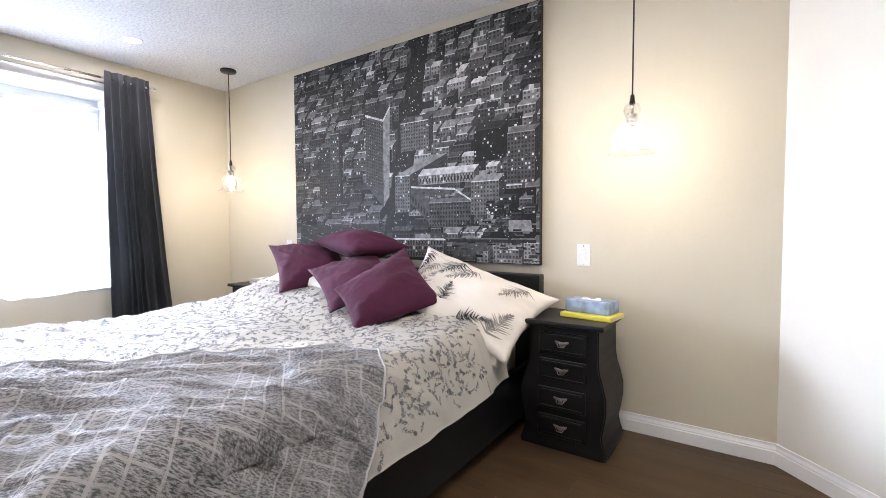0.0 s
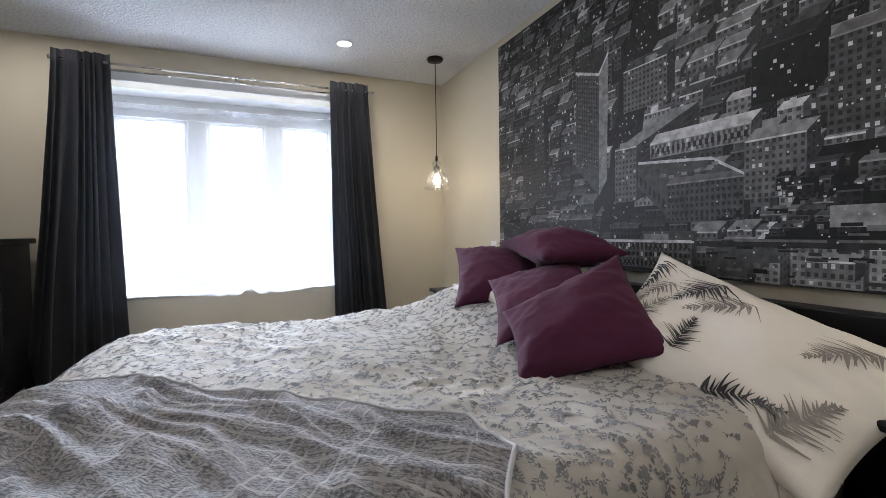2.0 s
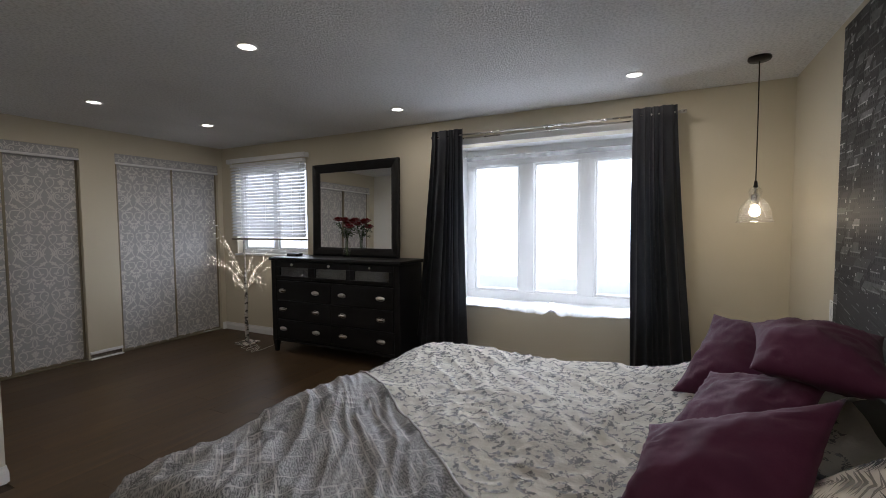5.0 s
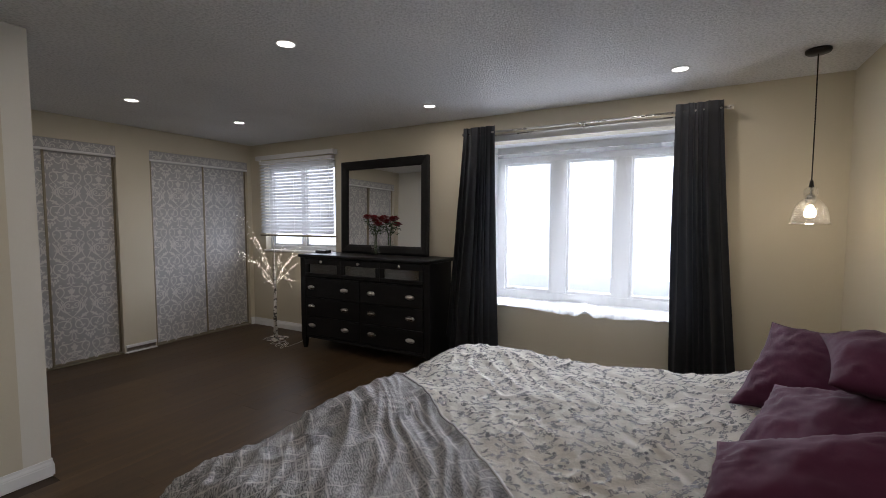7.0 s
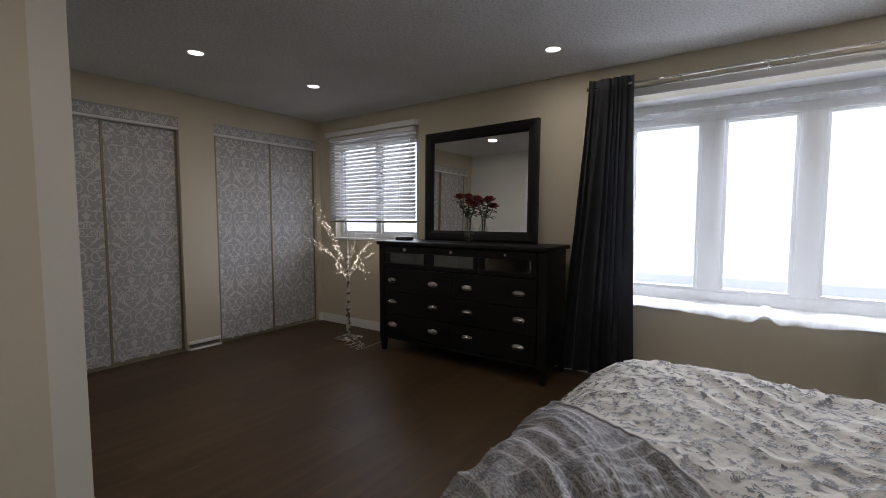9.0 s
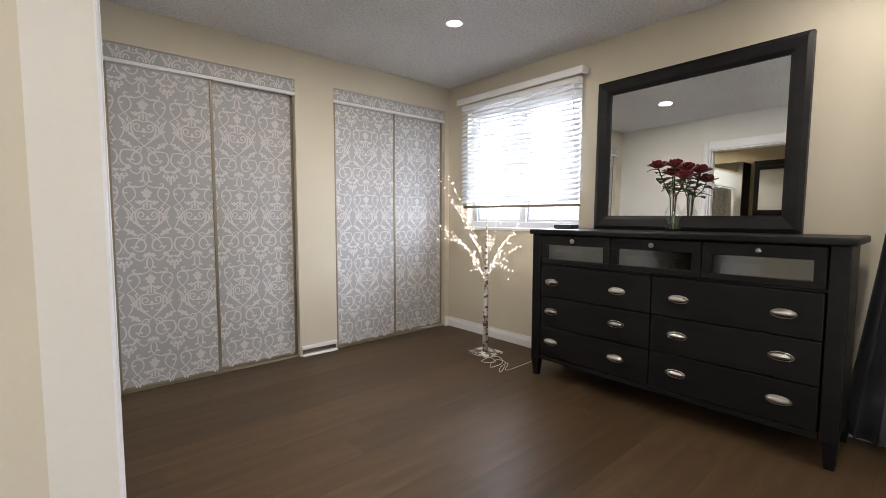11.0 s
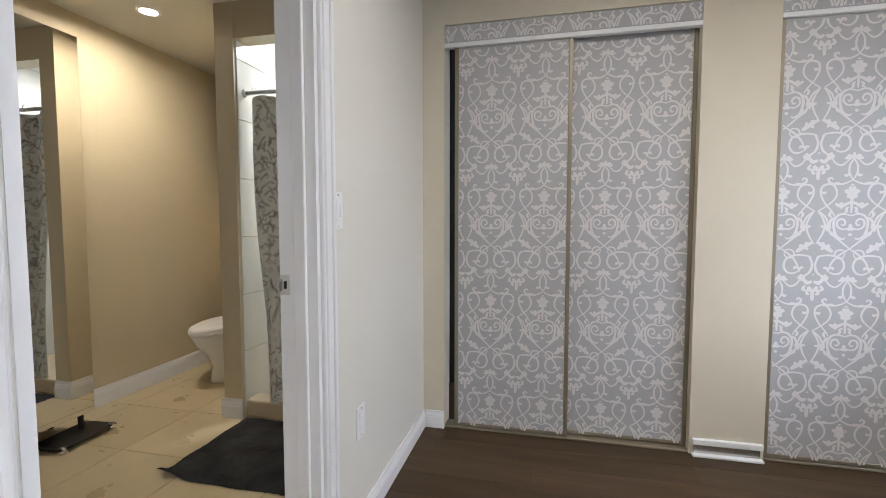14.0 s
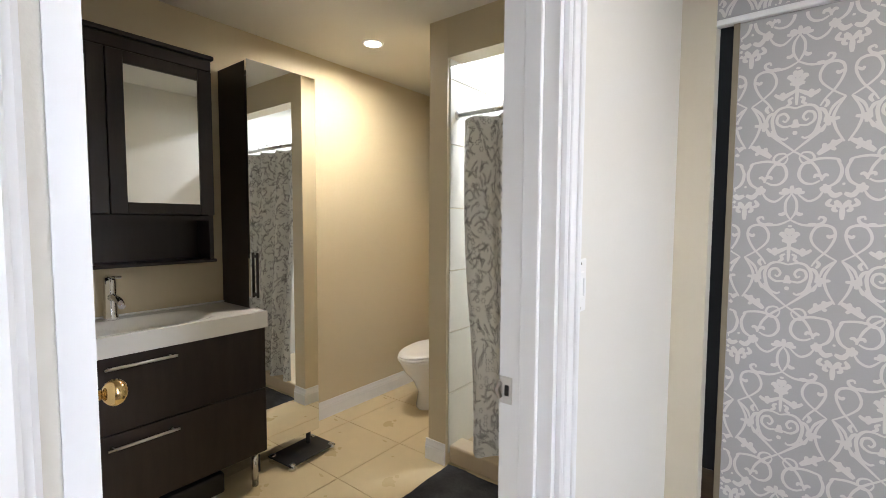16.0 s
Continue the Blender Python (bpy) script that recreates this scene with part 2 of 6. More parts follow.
M_WALL_BATH = mat("bathroom_paint_tan", (0.60, 0.515, 0.35), 0.5, var=0.035, scale=1.2, grain=60, bump=0.12, bscale=180, spec=0.35)
# popcorn grains, lighter tips over hollows whose shade is darkened into the colour
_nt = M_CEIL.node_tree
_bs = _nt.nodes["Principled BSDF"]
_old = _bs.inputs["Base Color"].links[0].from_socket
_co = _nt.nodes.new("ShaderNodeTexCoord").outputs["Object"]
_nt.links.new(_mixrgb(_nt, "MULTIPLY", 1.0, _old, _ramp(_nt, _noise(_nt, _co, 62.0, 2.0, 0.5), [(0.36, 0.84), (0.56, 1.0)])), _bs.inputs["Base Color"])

# ---------------- builders ----------------
def part(name, bm, material, parent=None, label="", smooth=False):
    me = bpy.data.meshes.new(name)
    bmesh.ops.recalc_face_normals(bm, faces=bm.faces)
    bm.to_mesh(me)
    bm.free()
    if smooth:
        for p in me.polygons:
            p.use_smooth = True
    me.materials.append(material)
    ob = new(name, me)
    if parent is not None:
        ob.parent = parent
    if label:
        ob["label"] = label
    return ob


def thing(name, place, label, category, group="", rz=0.0):
    ob = new(name)
    ob.empty_display_size = 0.1
    ob.matrix_basis = pose(*place, 0, 0, rz)
    return tagged(ob, label, category, group)


def shell(name, bm, material, label, category, smooth=False, kind="structure"):
    return tagged(part(name, bm, material, None, "", smooth), label, category, "", kind)


def box(bm, x0, x1, y0, y1, z0, z1, bevel=0.0, seg=1):
    vs = [bm.verts.new((x, y, z)) for x in (x0, x1) for y in (y0, y1) for z in (z0, z1)]
    fs = [bm.faces.new([vs[i] for i in q]) for q in ((0, 1, 3, 2), (4, 6, 7, 5), (0, 4, 5, 1), (2, 3, 7, 6), (0, 2, 6, 4), (1, 5, 7, 3))]
    if bevel:
        es = list({e for f in fs for e in f.edges})
        bmesh.ops.bevel(bm, geom=es, offset=bevel, segments=seg, profile=0.5, affect="EDGES")
    return bm


def boxbm(*a, **k):
    return box(bmesh.new(), *a, **k)


def ring_tube(bm, pts, radii, seg=10, caps=True):
    """A round tube along points, with a radius at each."""
    rings, prev = [], None
    pts = [Vector(p) for p in pts]
    for i, p in enumerate(pts):
        d = (pts[min(i + 1, len(pts) - 1)] - pts[max(i - 1, 0)]).normalized()
        if prev is None:
            prev = d.orthogonal().normalized()
        u = (prev - d * prev.dot(d))
        u = u.normalized() if u.length > 1e-5 else d.orthogonal().normalized()
        prev, v = u, d.cross(u)
        r = radii[i] if isinstance(radii, (list, tuple)) else radii
        rings.append([bm.verts.new(p + (u * math.cos(a) + v * math.sin(a)) * r) for a in (2 * math.pi * k / seg for k in range(seg))])
    for a, b in zip(rings, rings[1:]):
        for k in range(seg):
            bm.faces.new((a[k], a[(k + 1) % seg], b[(k + 1) % seg], b[k]))
    if caps:
        bm.faces.new(rings[0][::-1])
        bm.faces.new(rings[-1])
    return bm


def lathe(bm, profile, seg=24, centre=(0, 0), close=False):
    """Turns (radius, height) pairs round the upright axis."""
    rings = [[bm.verts.new((centre[0] + r * math.cos(2 * math.pi * k / seg), centre[1] + r * math.sin(2 * math.pi * k / seg), z)) for k in range(seg)] for r, z in profile]
    for a, b in zip(rings, rings[1:]):
        for k in range(seg):
            bm.faces.new((a[k], a[(k + 1) % seg], b[(k + 1) % seg], b[k]))
    if close:
        bm.faces.new(rings[0][::-1])
        bm.faces.new(rings[-1])
    return bm


def ball(bm, c, r, seg=8, rings=6, squash=(1, 1, 1)):
    m = Matrix.Translation(c) @ Matrix.Diagonal((*squash, 1))
    bmesh.ops.create_uvsphere(bm, u_segments=seg, v_segments=rings, radius=r, matrix=m)
    return bm


def sheet(bm, fn, nu, nv, thick=0.0):
    """A grid of points fn(u, v), u and v from 0 to 1."""
    g = [[bm.verts.new(fn(i / nu, j / nv)) for j in range(nv + 1)] for i in range(nu + 1)]
    for i in range(nu):
        for j in range(nv):
            bm.faces.new((g[i][j], g[i + 1][j], g[i + 1][j + 1], g[i][j + 1]))
    return g


def holed_wall(axis, c0, c1, u0, u1, z0, z1, holes=()):
    """An upright wall between c0 and c1 on its thin axis, with openings (u0, u1, z0, z1) through it."""
    bm = bmesh.new()
    us = sorted({u0, u1, *(h[0] for h in holes), *(h[1] for h in holes)})
    zs = sorted({z0, z1, *(h[2] for h in holes), *(h[3] for h in holes)})
    cache = {}

    def v(c, u, z):
        key = (c, u, z)
        if key not in cache:
            cache[key] = bm.verts.new((c, u, z) if axis == "x" else (u, c, z))
        return cache[key]

    def solid(i, j):
        if not (0 <= i < len(us) - 1 and 0 <= j < len(zs) - 1):
            return False
        um, zm = (us[i] + us[i + 1]) / 2, (zs[j] + zs[j + 1]) / 2
        return not any(h[0] < um < h[1] and h[2] < zm < h[3] for h in holes)

    for i in range(len(us) - 1):
        for j in range(len(zs) - 1):
            if not solid(i, j):
                continue
            a, b, c, d = us[i], us[i + 1], zs[j], zs[j + 1]
            bm.faces.new((v(c0, a, c), v(c0, b, c), v(c0, b, d), v(c0, a, d)))
            bm.faces.new((v(c1, a, c), v(c1, b, c), v(c1, b, d), v(c1, a, d)))
            for di, dj, p, q in ((-1, 0, (a, c), (a, d)), (1, 0, (b, c), (b, d)), (0, -1, (a, c), (b, c)), (0, 1, (a, d), (b, d))):
                if not solid(i + di, j + dj):
                    bm.faces.new((v(c0, *p), v(c1, *p), v(c1, *q), v(c0, *q)))
    return bm


# ---------------- the shell of the room ----------------
W, N, S, E = -4.0, 2.65, -3.5, 1.3
BX, BN = -1.02, -1.335
WIN1 = (-0.06, 1.72, 0.62, 2.165)
WIN2 = (-3.23, -1.99, 1.03, 2.14)
DOOR = (-2.345, -1.560, 0.0, 2.04)
C1 = (-2.385, -1.14, 0.0, 2.19)
C2 = (-3.94, -2.712, 0.0, 2.19)
shell("wall_west", holed_wall("x", W - 0.16, W, S - 0.12, N + 0.15, 0, CEIL, [WIN1, WIN2]), M_WALL, "beige painted wall with two windows", "wall")
shell("wall_north", holed_wall("y", N, N + 0.15, W, 0.376, 0, CEIL), M_WALL, "beige painted wall behind the bed", "wall")
bm = bmesh.new()
_n = Vector((0.7071, 0.7071, 0)) * 0.15
_q = [Vector((0.376, N, 0)), Vector((E, N - (E - 0.376), 0)), Vector((E, N - (E - 0.376), 0)) + _n, Vector((0.376, N, 0)) + _n]
_lo, _hi = [bm.verts.new(p) for p in _q], [bm.verts.new(p + Vector((0, 0, CEIL))) for p in _q]
for k in range(4):
    bm.faces.new((_lo[k], _lo[(k + 1) % 4], _hi[(k + 1) % 4], _hi[k]))
bm.faces.new(_lo)
bm.faces.new(_hi)
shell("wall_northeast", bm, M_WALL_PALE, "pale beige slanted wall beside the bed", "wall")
# east side is unseen; this wall is added at E to close the room
shell("wall_east", holed_wall("x", E, E + 0.15, BN - 0.12, N - (E - 0.376), 0, CEIL), M_WALL, "plain beige wall added to close the unseen east side", "wall")
shell("wall_bath_north", holed_wall("y", BN - 0.12, BN, BX + 0.12, E, 0, CEIL), M_WALL, "beige wall between bedroom and bathroom", "wall")
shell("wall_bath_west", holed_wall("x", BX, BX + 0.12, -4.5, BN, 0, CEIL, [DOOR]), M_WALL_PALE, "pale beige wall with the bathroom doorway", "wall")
shell("wall_closets", holed_wall("y", S - 0.12, S, W, BX, 0, CEIL, [C1, C2]), M_WALL, "beige wall with two closet openings", "wall")
# the closets' inner shade is put into this wall's colour
shell("wall_closet_back", boxbm(W - 0.16, BX, -4.32, -4.2, 0, CEIL), M_SHADE_DARK, "closet back wall coloured near-black for the shade inside", "wall")
shell("wall_bath_east", boxbm(1.03, 1.15, -4.5, BN - 0.12, 0, CEIL), M_WALL_BATH, "warm beige bathroom wall", "wall")
shell("wall_bath_south", boxbm(BX + 0.12, 1.15, -4.62, -4.5, 0, CEIL), M_WALL_BATH, "beige bathroom wall behind the toilet", "wall")
shell("wall_shower", boxbm(0.035, 0.155, -4.5, -3.35, 0, CEIL), M_WALL_BATH, "beige partition wall beside the shower", "wall")
shell("wall_shower_header", boxbm(BX + 0.12, 0.035, -3.47, -3.352, 2.17, CEIL), M_WALL_BATH, "beige header above the shower opening", "wall")
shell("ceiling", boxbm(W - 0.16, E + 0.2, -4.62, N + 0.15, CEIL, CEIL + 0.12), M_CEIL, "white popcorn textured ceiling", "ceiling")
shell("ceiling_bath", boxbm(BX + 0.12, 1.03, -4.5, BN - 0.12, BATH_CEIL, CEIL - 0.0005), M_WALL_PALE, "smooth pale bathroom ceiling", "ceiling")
# ground whitened to read as overexposed through the panes
shell("ground", boxbm(-60, 60, -60, 60, -0.3, -0.06), M_PALEGROUND, "ground outside the house, coloured pale to look overexposed", "ground")


def moulded(bm, a, b, n, h=0.095, d=0.014):
    """A skirting board from a to b on the floor, standing out along n."""
    a, b, n = Vector((*a, 0)), Vector((*b, 0)), Vector((*n, 0))
    prof = [(0, 0), (d, 0), (d, h * 0.62), (d * 0.8, h * 0.66), (d * 0.8, h * 0.72), (d * 0.45, h * 0.86), (d * 0.4, h), (0, h)]
    ra, rb = ([bm.verts.new(p + n * q + Vector((0, 0, z))) for q, z in prof] for p in (a, b))
    for k in range(len(prof)):
        bm.faces.new((ra[k], rb[k], rb[(k + 1) % len(prof)], ra[(k + 1) % len(prof)]))
    bm.faces.new(ra)
    bm.faces.new(rb)
    return bm


for _a, _b, _nn in [((W, N), (0.376, N), (0, -1)), ((0.376, N), (E, N - E + 0.376), (-0.7071, -0.7071)), ((W, S), (W, N), (1, 0)),
                    ((BX, -3.5), (BX, -2.413), (-1, 0)), ((BX, -1.469), (BX, BN), (-1, 0)), ((BX, BN), (E, BN), (0, 1)),
                    ((E, BN), (E, N - E + 0.376), (-1, 0)), ((-1.14, S), (BX - 0.014, S), (0, 1)), ((-3.94, S), (W + 0.014, S), (0, 1)),
                    ((1.03, -4.5), (1.03, -1.4), (-1, 0)), ((0.155, -4.5), (0.155, -3.35), (1, 0)), ((0.035, -3.35), (0.169, -3.35), (0, 1)), ((0.155, -4.5), (1.03, -4.5), (0, 1))]:
    shell("baseboard", moulded(bmesh.new(), _a, _b, _nn, 0.115 if _a[1] < -3.3 and _a[0] > -0.5 else 0.095), M_TRIM, "white moulded baseboard", "baseboard")


# doorway casing, stop and strike plate
def casing(bm, u0, u1, z0, z1, x, d):
    box(bm, x - d, x, u0, u1, z0, z1, 0.004)
    w = u1 - u0
    if w < 0.2:
        box(bm, x - d - 0.008, x - d + 0.002, u0 + w * 0.12, u0 + w * 0.34, z0, z1, 0.003)
        box(bm, x - d - 0.005, x - d + 0.002, u0 + w * 0.7, u0 + w * 0.9, z0, z1, 0.002)
    return bm


bm = bmesh.new()
casing(bm, DOOR[0] - 0.068, DOOR[0] + 0.004, 0, DOOR[3] + 0.09, BX, 0.018)
casing(bm, DOOR[1] + 0.012, DOOR[1] + 0.09, 0, DOOR[3] + 0.09, BX, 0.018)
casing(bm, DOOR[0] + 0.004, DOOR[1] - 0.004, DOOR[3] - 0.004, DOOR[3] + 0.09, BX, 0.018)
trim = shell("trim_doorway", bm, M_TRIM, "white moulded door casing around the bathroom doorway", "door casing")
bm = bmesh.new()
for _y0, _y1 in ((DOOR[0], DOOR[0] + 0.02), (DOOR[1] - 0.02, DOOR[1])):
    box(bm, BX - 0.002, BX + 0.122, _y0, _y1, 0, DOOR[3])
box(bm, BX - 0.002, BX + 0.122, DOOR[0] + 0.02, DOOR[1] - 0.02, DOOR[3] - 0.02, DOOR[3])
box(bm, BX + 0.03, BX + 0.068, DOOR[0] + 0.02, DOOR[0] + 0.033, 0, DOOR[3] - 0.02, 0.002)
part("jamb", bm, M_TRIM, trim)
strike = part("strike_plate", boxbm(BX + 0.090, BX + 0.1215, DOOR[0] + 0.02, DOOR[0] + 0.0225, 0.930, 0.990, 0.001), M_STEEL, trim, "steel strike plate")
# flat dark patch on the plate, the shade of the hole as colour
part("latch_hole_shade", boxbm(BX + 0.098, BX + 0.108, DOOR[0] + 0.0224, DOOR[0] + 0.0232, 0.948, 0.972), M_SHADE_DARK, strike)
part("lip", ring_tube(bmesh.new(), [(BX + 0.119, DOOR[0] + 0.024, 0.942), (BX + 0.124, DOOR[0] + 0.030, 0.96), (BX + 0.119, DOOR[0] + 0.024, 0.978)], 0.006, 8), M_STEEL, strike, "", True)

# bathroom door, swung open into the bathroom
door = tagged(new("door_1"), "white painted bathroom door standing open", "door", kind="structure")
door.matrix_basis = pose(BX + 0.128, DOOR[1] - 0.008, 0, 0, 0, -12.0)
bm = boxbm(0.0, 0.70, -0.035, 0, 0.01, 2.015, 0.003)
part("door_leaf", bm, M_TRIM, door)
bm = bmesh.new()
ring_tube(bm, [(0.64, -0.035, 0.965), (0.64, -0.041, 0.965)], 0.032, 20)
ring_tube(bm, [(0.64, -0.041, 0.965), (0.64, -0.065, 0.965)], 0.011, 12)
ball(bm, (0.64, -0.088, 0.965), 0.028, 16, 12, (1, 0.85, 1))
part("door_knob", bm, M_BRASS, door, "polished brass door knob", True)

# ---------------- main window: a shallow box bay ----------------
XB = -4.50
bm = bmesh.new()
box(bm, XB, W - 0.16, WIN1[0] - 0.1, WIN1[1] + 0.1, WIN1[3], WIN1[3] + 0.12)
box(bm, XB, W - 0.16, WIN1[0] - 0.1, WIN1[0], WIN1[2], WIN1[3])
box(bm, XB, W - 0.16, WIN1[1], WIN1[1] + 0.1, WIN1[2], WIN1[3])
box(bm, XB, W - 0.16, WIN1[0] - 0.1, WIN1[1] + 0.1, WIN1[2] - 0.12, WIN1[2])
shell("wall_bay", bm, M_TRIM, "white lined box bay around the window", "window bay")
window = tagged(new("window_1"), "white framed three-part casement window in a shallow bay", "window", kind="structure")
XG = -4.40
bm = bmesh.new()
box(bm, XG - 0.05, XG + 0.03, WIN1[0], WIN1[1], 2.0, WIN1[3], 0.004)
box(bm, XG - 0.05, XG + 0.03, WIN1[0], WIN1[1], WIN1[2], 0.70, 0.004)
for _y0, _y1 in ((WIN1[0], 0.02), (0.51, 0.66), (1.10, 1.24), (1.66, WIN1[1])):
    box(bm, XG - 0.05, XG + 0.03, _y0, _y1, 0.70, 2.0, 0.004)
part("window_frame", bm, M_PVC, window)
for _y0, _y1 in ((0.02, 0.51), (0.66, 1.10), (1.24, 1.66)):
    bm = bmesh.new()
    for a in ((_y0, _y1, 0.70, 0.725), (_y0, _y1, 1.975, 2.0), (_y0, _y0 + 0.025, 0.725, 1.975), (_y1 - 0.025, _y1, 0.725, 1.975)):
        box(bm, XG - 0.03, XG + 0.012, *a, 0.003)
    sash = part("sash", bm, M_PVC, window)
    pane = part("pane", boxbm(XG - 0.012, XG - 0.008, _y0 + 0.025, _y1 - 0.025, 0.725, 1.975), M_GLASS, sash)
    pane.visible_shadow = False
    bm = boxbm(XG + 0.012, XG + 0.03, _y1 - 0.02, _y1 - 0.006, 1.0, 1.09, 0.003)
    part("window_latch", bm, M_PVC, sash)
part("window_sill", boxbm(XG + 0.03, W + 0.03, WIN1[0] - 0.04, WIN1[1] + 0.04, WIN1[2] - 0.022, WIN1[2] + 0.004, 0.006), M_TRIM, window)
bm = bmesh.new()
for a in ((WIN1[0] - 0.07, WIN1[1] + 0.07, WIN1[3], WIN1[3] + 0.07), (WIN1[0] - 0.07, WIN1[0], WIN1[2] + 0.004, WIN1[3]), (WIN1[1], WIN1[1] + 0.07, WIN1[2] + 0.004, WIN1[3])):
    box(bm, W, W + 0.014, *a, 0.003)
part("window_casing", bm, M_TRIM, window)

# bright overcast daylight beyond the panes
shell("backdrop", boxbm(-12.2, -12.0, -16, 14, -5, 6), M_DAYLIGHT, "plain bright overcast daylight outside the windows", "backdrop")

# sheer voile on a thin rod
voile = thing("sheer_curtain", (-4.30, 0.83, 2.09), "thin white sheer voile curtain with an uneven hem", "sheer curtain")


def smooth_step(a, b, x):
    t = max(0.0, min(1.0, (x - a) / (b - a)))
    return t * t * (3 - 2 * t)


def voile_fn(u, v):
    y = -0.86 + 1.72 * u
    wave = 0.014 * math.sin(y * 34 + 1.7 * math.sin(y * 7)) * (0.5 + 0.7 * v)
    hem = -1.492 - 0.016 * math.sin(y * 4.3 + 1) - 0.008 * noise.noise((y * 9, 2, 0)) + 0.05 * math.exp(-((y - 0.12) / 0.05) ** 2)
    return (wave + 0.375 * smooth_step(0.05, 0.97, v), y, hem * v)


bm = bmesh.new()
sheet(bm, voile_fn, 160, 30)
part("voile", bm, M_SHEER, voile, "", True)
bm = bmesh.new()
sheet(bm, lambda u, v: (lambda p: (p[0] + 0.004, p[1], p[2]))(voile_fn(u, 0.95 + 0.05 * v)), 160, 3)
part("hem_band", bm, M_SHEER_HEM, voile, "doubled white hem", True)
bm = bmesh.new()
sheet(bm, lambda u, v: (lambda p: (p[0] + 0.004, p[1], p[2]))(voile_fn(u, 0.03 * v)), 160, 2)
part("header_band", bm, M_SHEER_HEM, voile, "gathered white header", True)
part("rod", ring_tube(bmesh.new(), [(0, -0.885, 0.0), (0, 0.885, 0.0)], 0.007, 8), M_TRIM, voile)

# ---------------- small window with a blind ----------------
window = tagged(new("window_2"), "small white sliding window behind a blind", "window", kind="structure")
XH = -4.12
bm = bmesh.new()
for a in ((WIN2[0], WIN2[1], WIN2[3] - 0.05, WIN2[3]), (WIN2[0], WIN2[1], WIN2[2], WIN2[2] + 0.06), (WIN2[0], WIN2[0] + 0.05, WIN2[2] + 0.06, WIN2[3] - 0.05), (WIN2[1] - 0.05, WIN2[1], WIN2[2] + 0.06, WIN2[3] - 0.05),
          (-2.64, -2.57, WIN2[2] + 0.06, WIN2[3] - 0.05)):
    box(bm, XH - 0.04, XH + 0.04, *a, 0.004)
part("window_frame", bm, M_PVC, window)
for _y0, _y1 in ((WIN2[0] + 0.05, -2.64), (-2.57, WIN2[1] - 0.05)):
    bm = bmesh.new()
    for a in ((_y0, _y1, 1.09, 1.115), (_y0, _y1, 2.065, 2.09), (_y0, _y0 + 0.025, 1.115, 2.065), (_y1 - 0.025, _y1, 1.115, 2.065)):
        box(bm, XH - 0.02, XH + 0.02, *a, 0.003)
    sash = part("sash", bm, M_PVC, window)
    pane = part("pane", boxbm(XH - 0.003, XH + 0.003, _y0 + 0.025, _y1 - 0.025, 1.115, 2.065), M_GLASS, sash)
    pane.visible_shadow = False
part("window_sill", boxbm(XH + 0.04, W + 0.02, WIN2[0] - 0.03, WIN2[1] + 0.03, WIN2[2] - 0.02, WIN2[2] + 0.006, 0.005), M_TRIM, window)

blind = thing("window_blind", (W, -2.62, 2.2), "white slatted blind drawn down over the small window", "blind")
bm = bmesh.new()
box(bm, 0.07, 0.085, -0.68, 0.68, -0.002, 0.055, 0.004)
box(bm, 0.002, 0.07, -0.68, -0.668, -0.002, 0.055, 0.002)
box(bm, 0.002, 0.07, 0.668, 0.68, -0.002, 0.055, 0.002)
part("valance", bm, M_TRIM, blind)
part("headrail", boxbm(0.012, 0.06, -0.64, 0.64, -0.05, -0.01, 0.003), M_TRIM, blind)
_me = None
for k in range(22):
    z = -0.075 - k * 0.0405
    if _me is None:
        bm = bmesh.new()

        def slat_fn(u, v):
            w = (v - 0.5) * 0.05
            return (w * 0.72, -0.645 + 1.29 * u, 0.004 - 0.0035 * (2 * v - 1) ** 2 - w * 0.69)

        sheet(bm, slat_fn, 1, 5)
        bmesh.ops.solidify(bm, geom=bm.faces[:], thickness=0.0025)
        ob = part("slat", bm, M_SLAT, blind, "", True)
        _me = ob.data
    else:
        ob = new("slat", _me)
        ob.parent = blind
    ob.location = (0.036, 0, z)
part("bottom_rail", boxbm(0.012, 0.062, -0.645, 0.645, -0.985, -0.962, 0.004), M_CHAMP, blind)
for y in (-0.45, 0.0, 0.45):
    part("ladder_cord", ring_tube(bmesh.new(), [(0.062, y, -0.05), (0.062, y, -0.97)], 0.0012, 5), M_TRIM, blind)
part("wand", ring_tube(bmesh.new(), [(0.075, 0.6, -0.06), (0.075, 0.605, -0.75)], 0.004, 6), M_TRIM, blind)

# ---------------- curtain rod and curtains ----------------
rod = thing("curtain_rod", (W, 0.88, 2.235), "brushed steel double curtain rod on the wall", "curtain rod")
part("pole", ring_tube(bmesh.new(), [(0.14, -1.07, 0), (0.14, 1.06, 0)], 0.009, 12), M_STEEL, rod, "", True)
part("back_pole", ring_tube(bmesh.new(), [(0.07, -1.0, -0.02), (0.07, 1.03, -0.02)], 0.007, 10), M_STEEL, rod, "", True)
for y in (-1.075, 1.065):
    part("finial", ring_tube(bmesh.new(), [(0.14, y - 0.02, 0), (0.14, y + 0.02, 0)], 0.014, 12), M_STEEL, rod, "", True)
for y in (-0.96, 0.02, 0.98):
    bm = boxbm(0.0, 0.012, y - 0.012, y + 0.012, -0.06, 0.02, 0.003)
    box(bm, 0.012, 0.145, y - 0.004, y + 0.004, -0.032, -0.022)
    box(bm, 0.132, 0.148, y - 0.005, y + 0.005, -0.032, 0.0)
    part("bracket", bm, M_STEEL, rod)


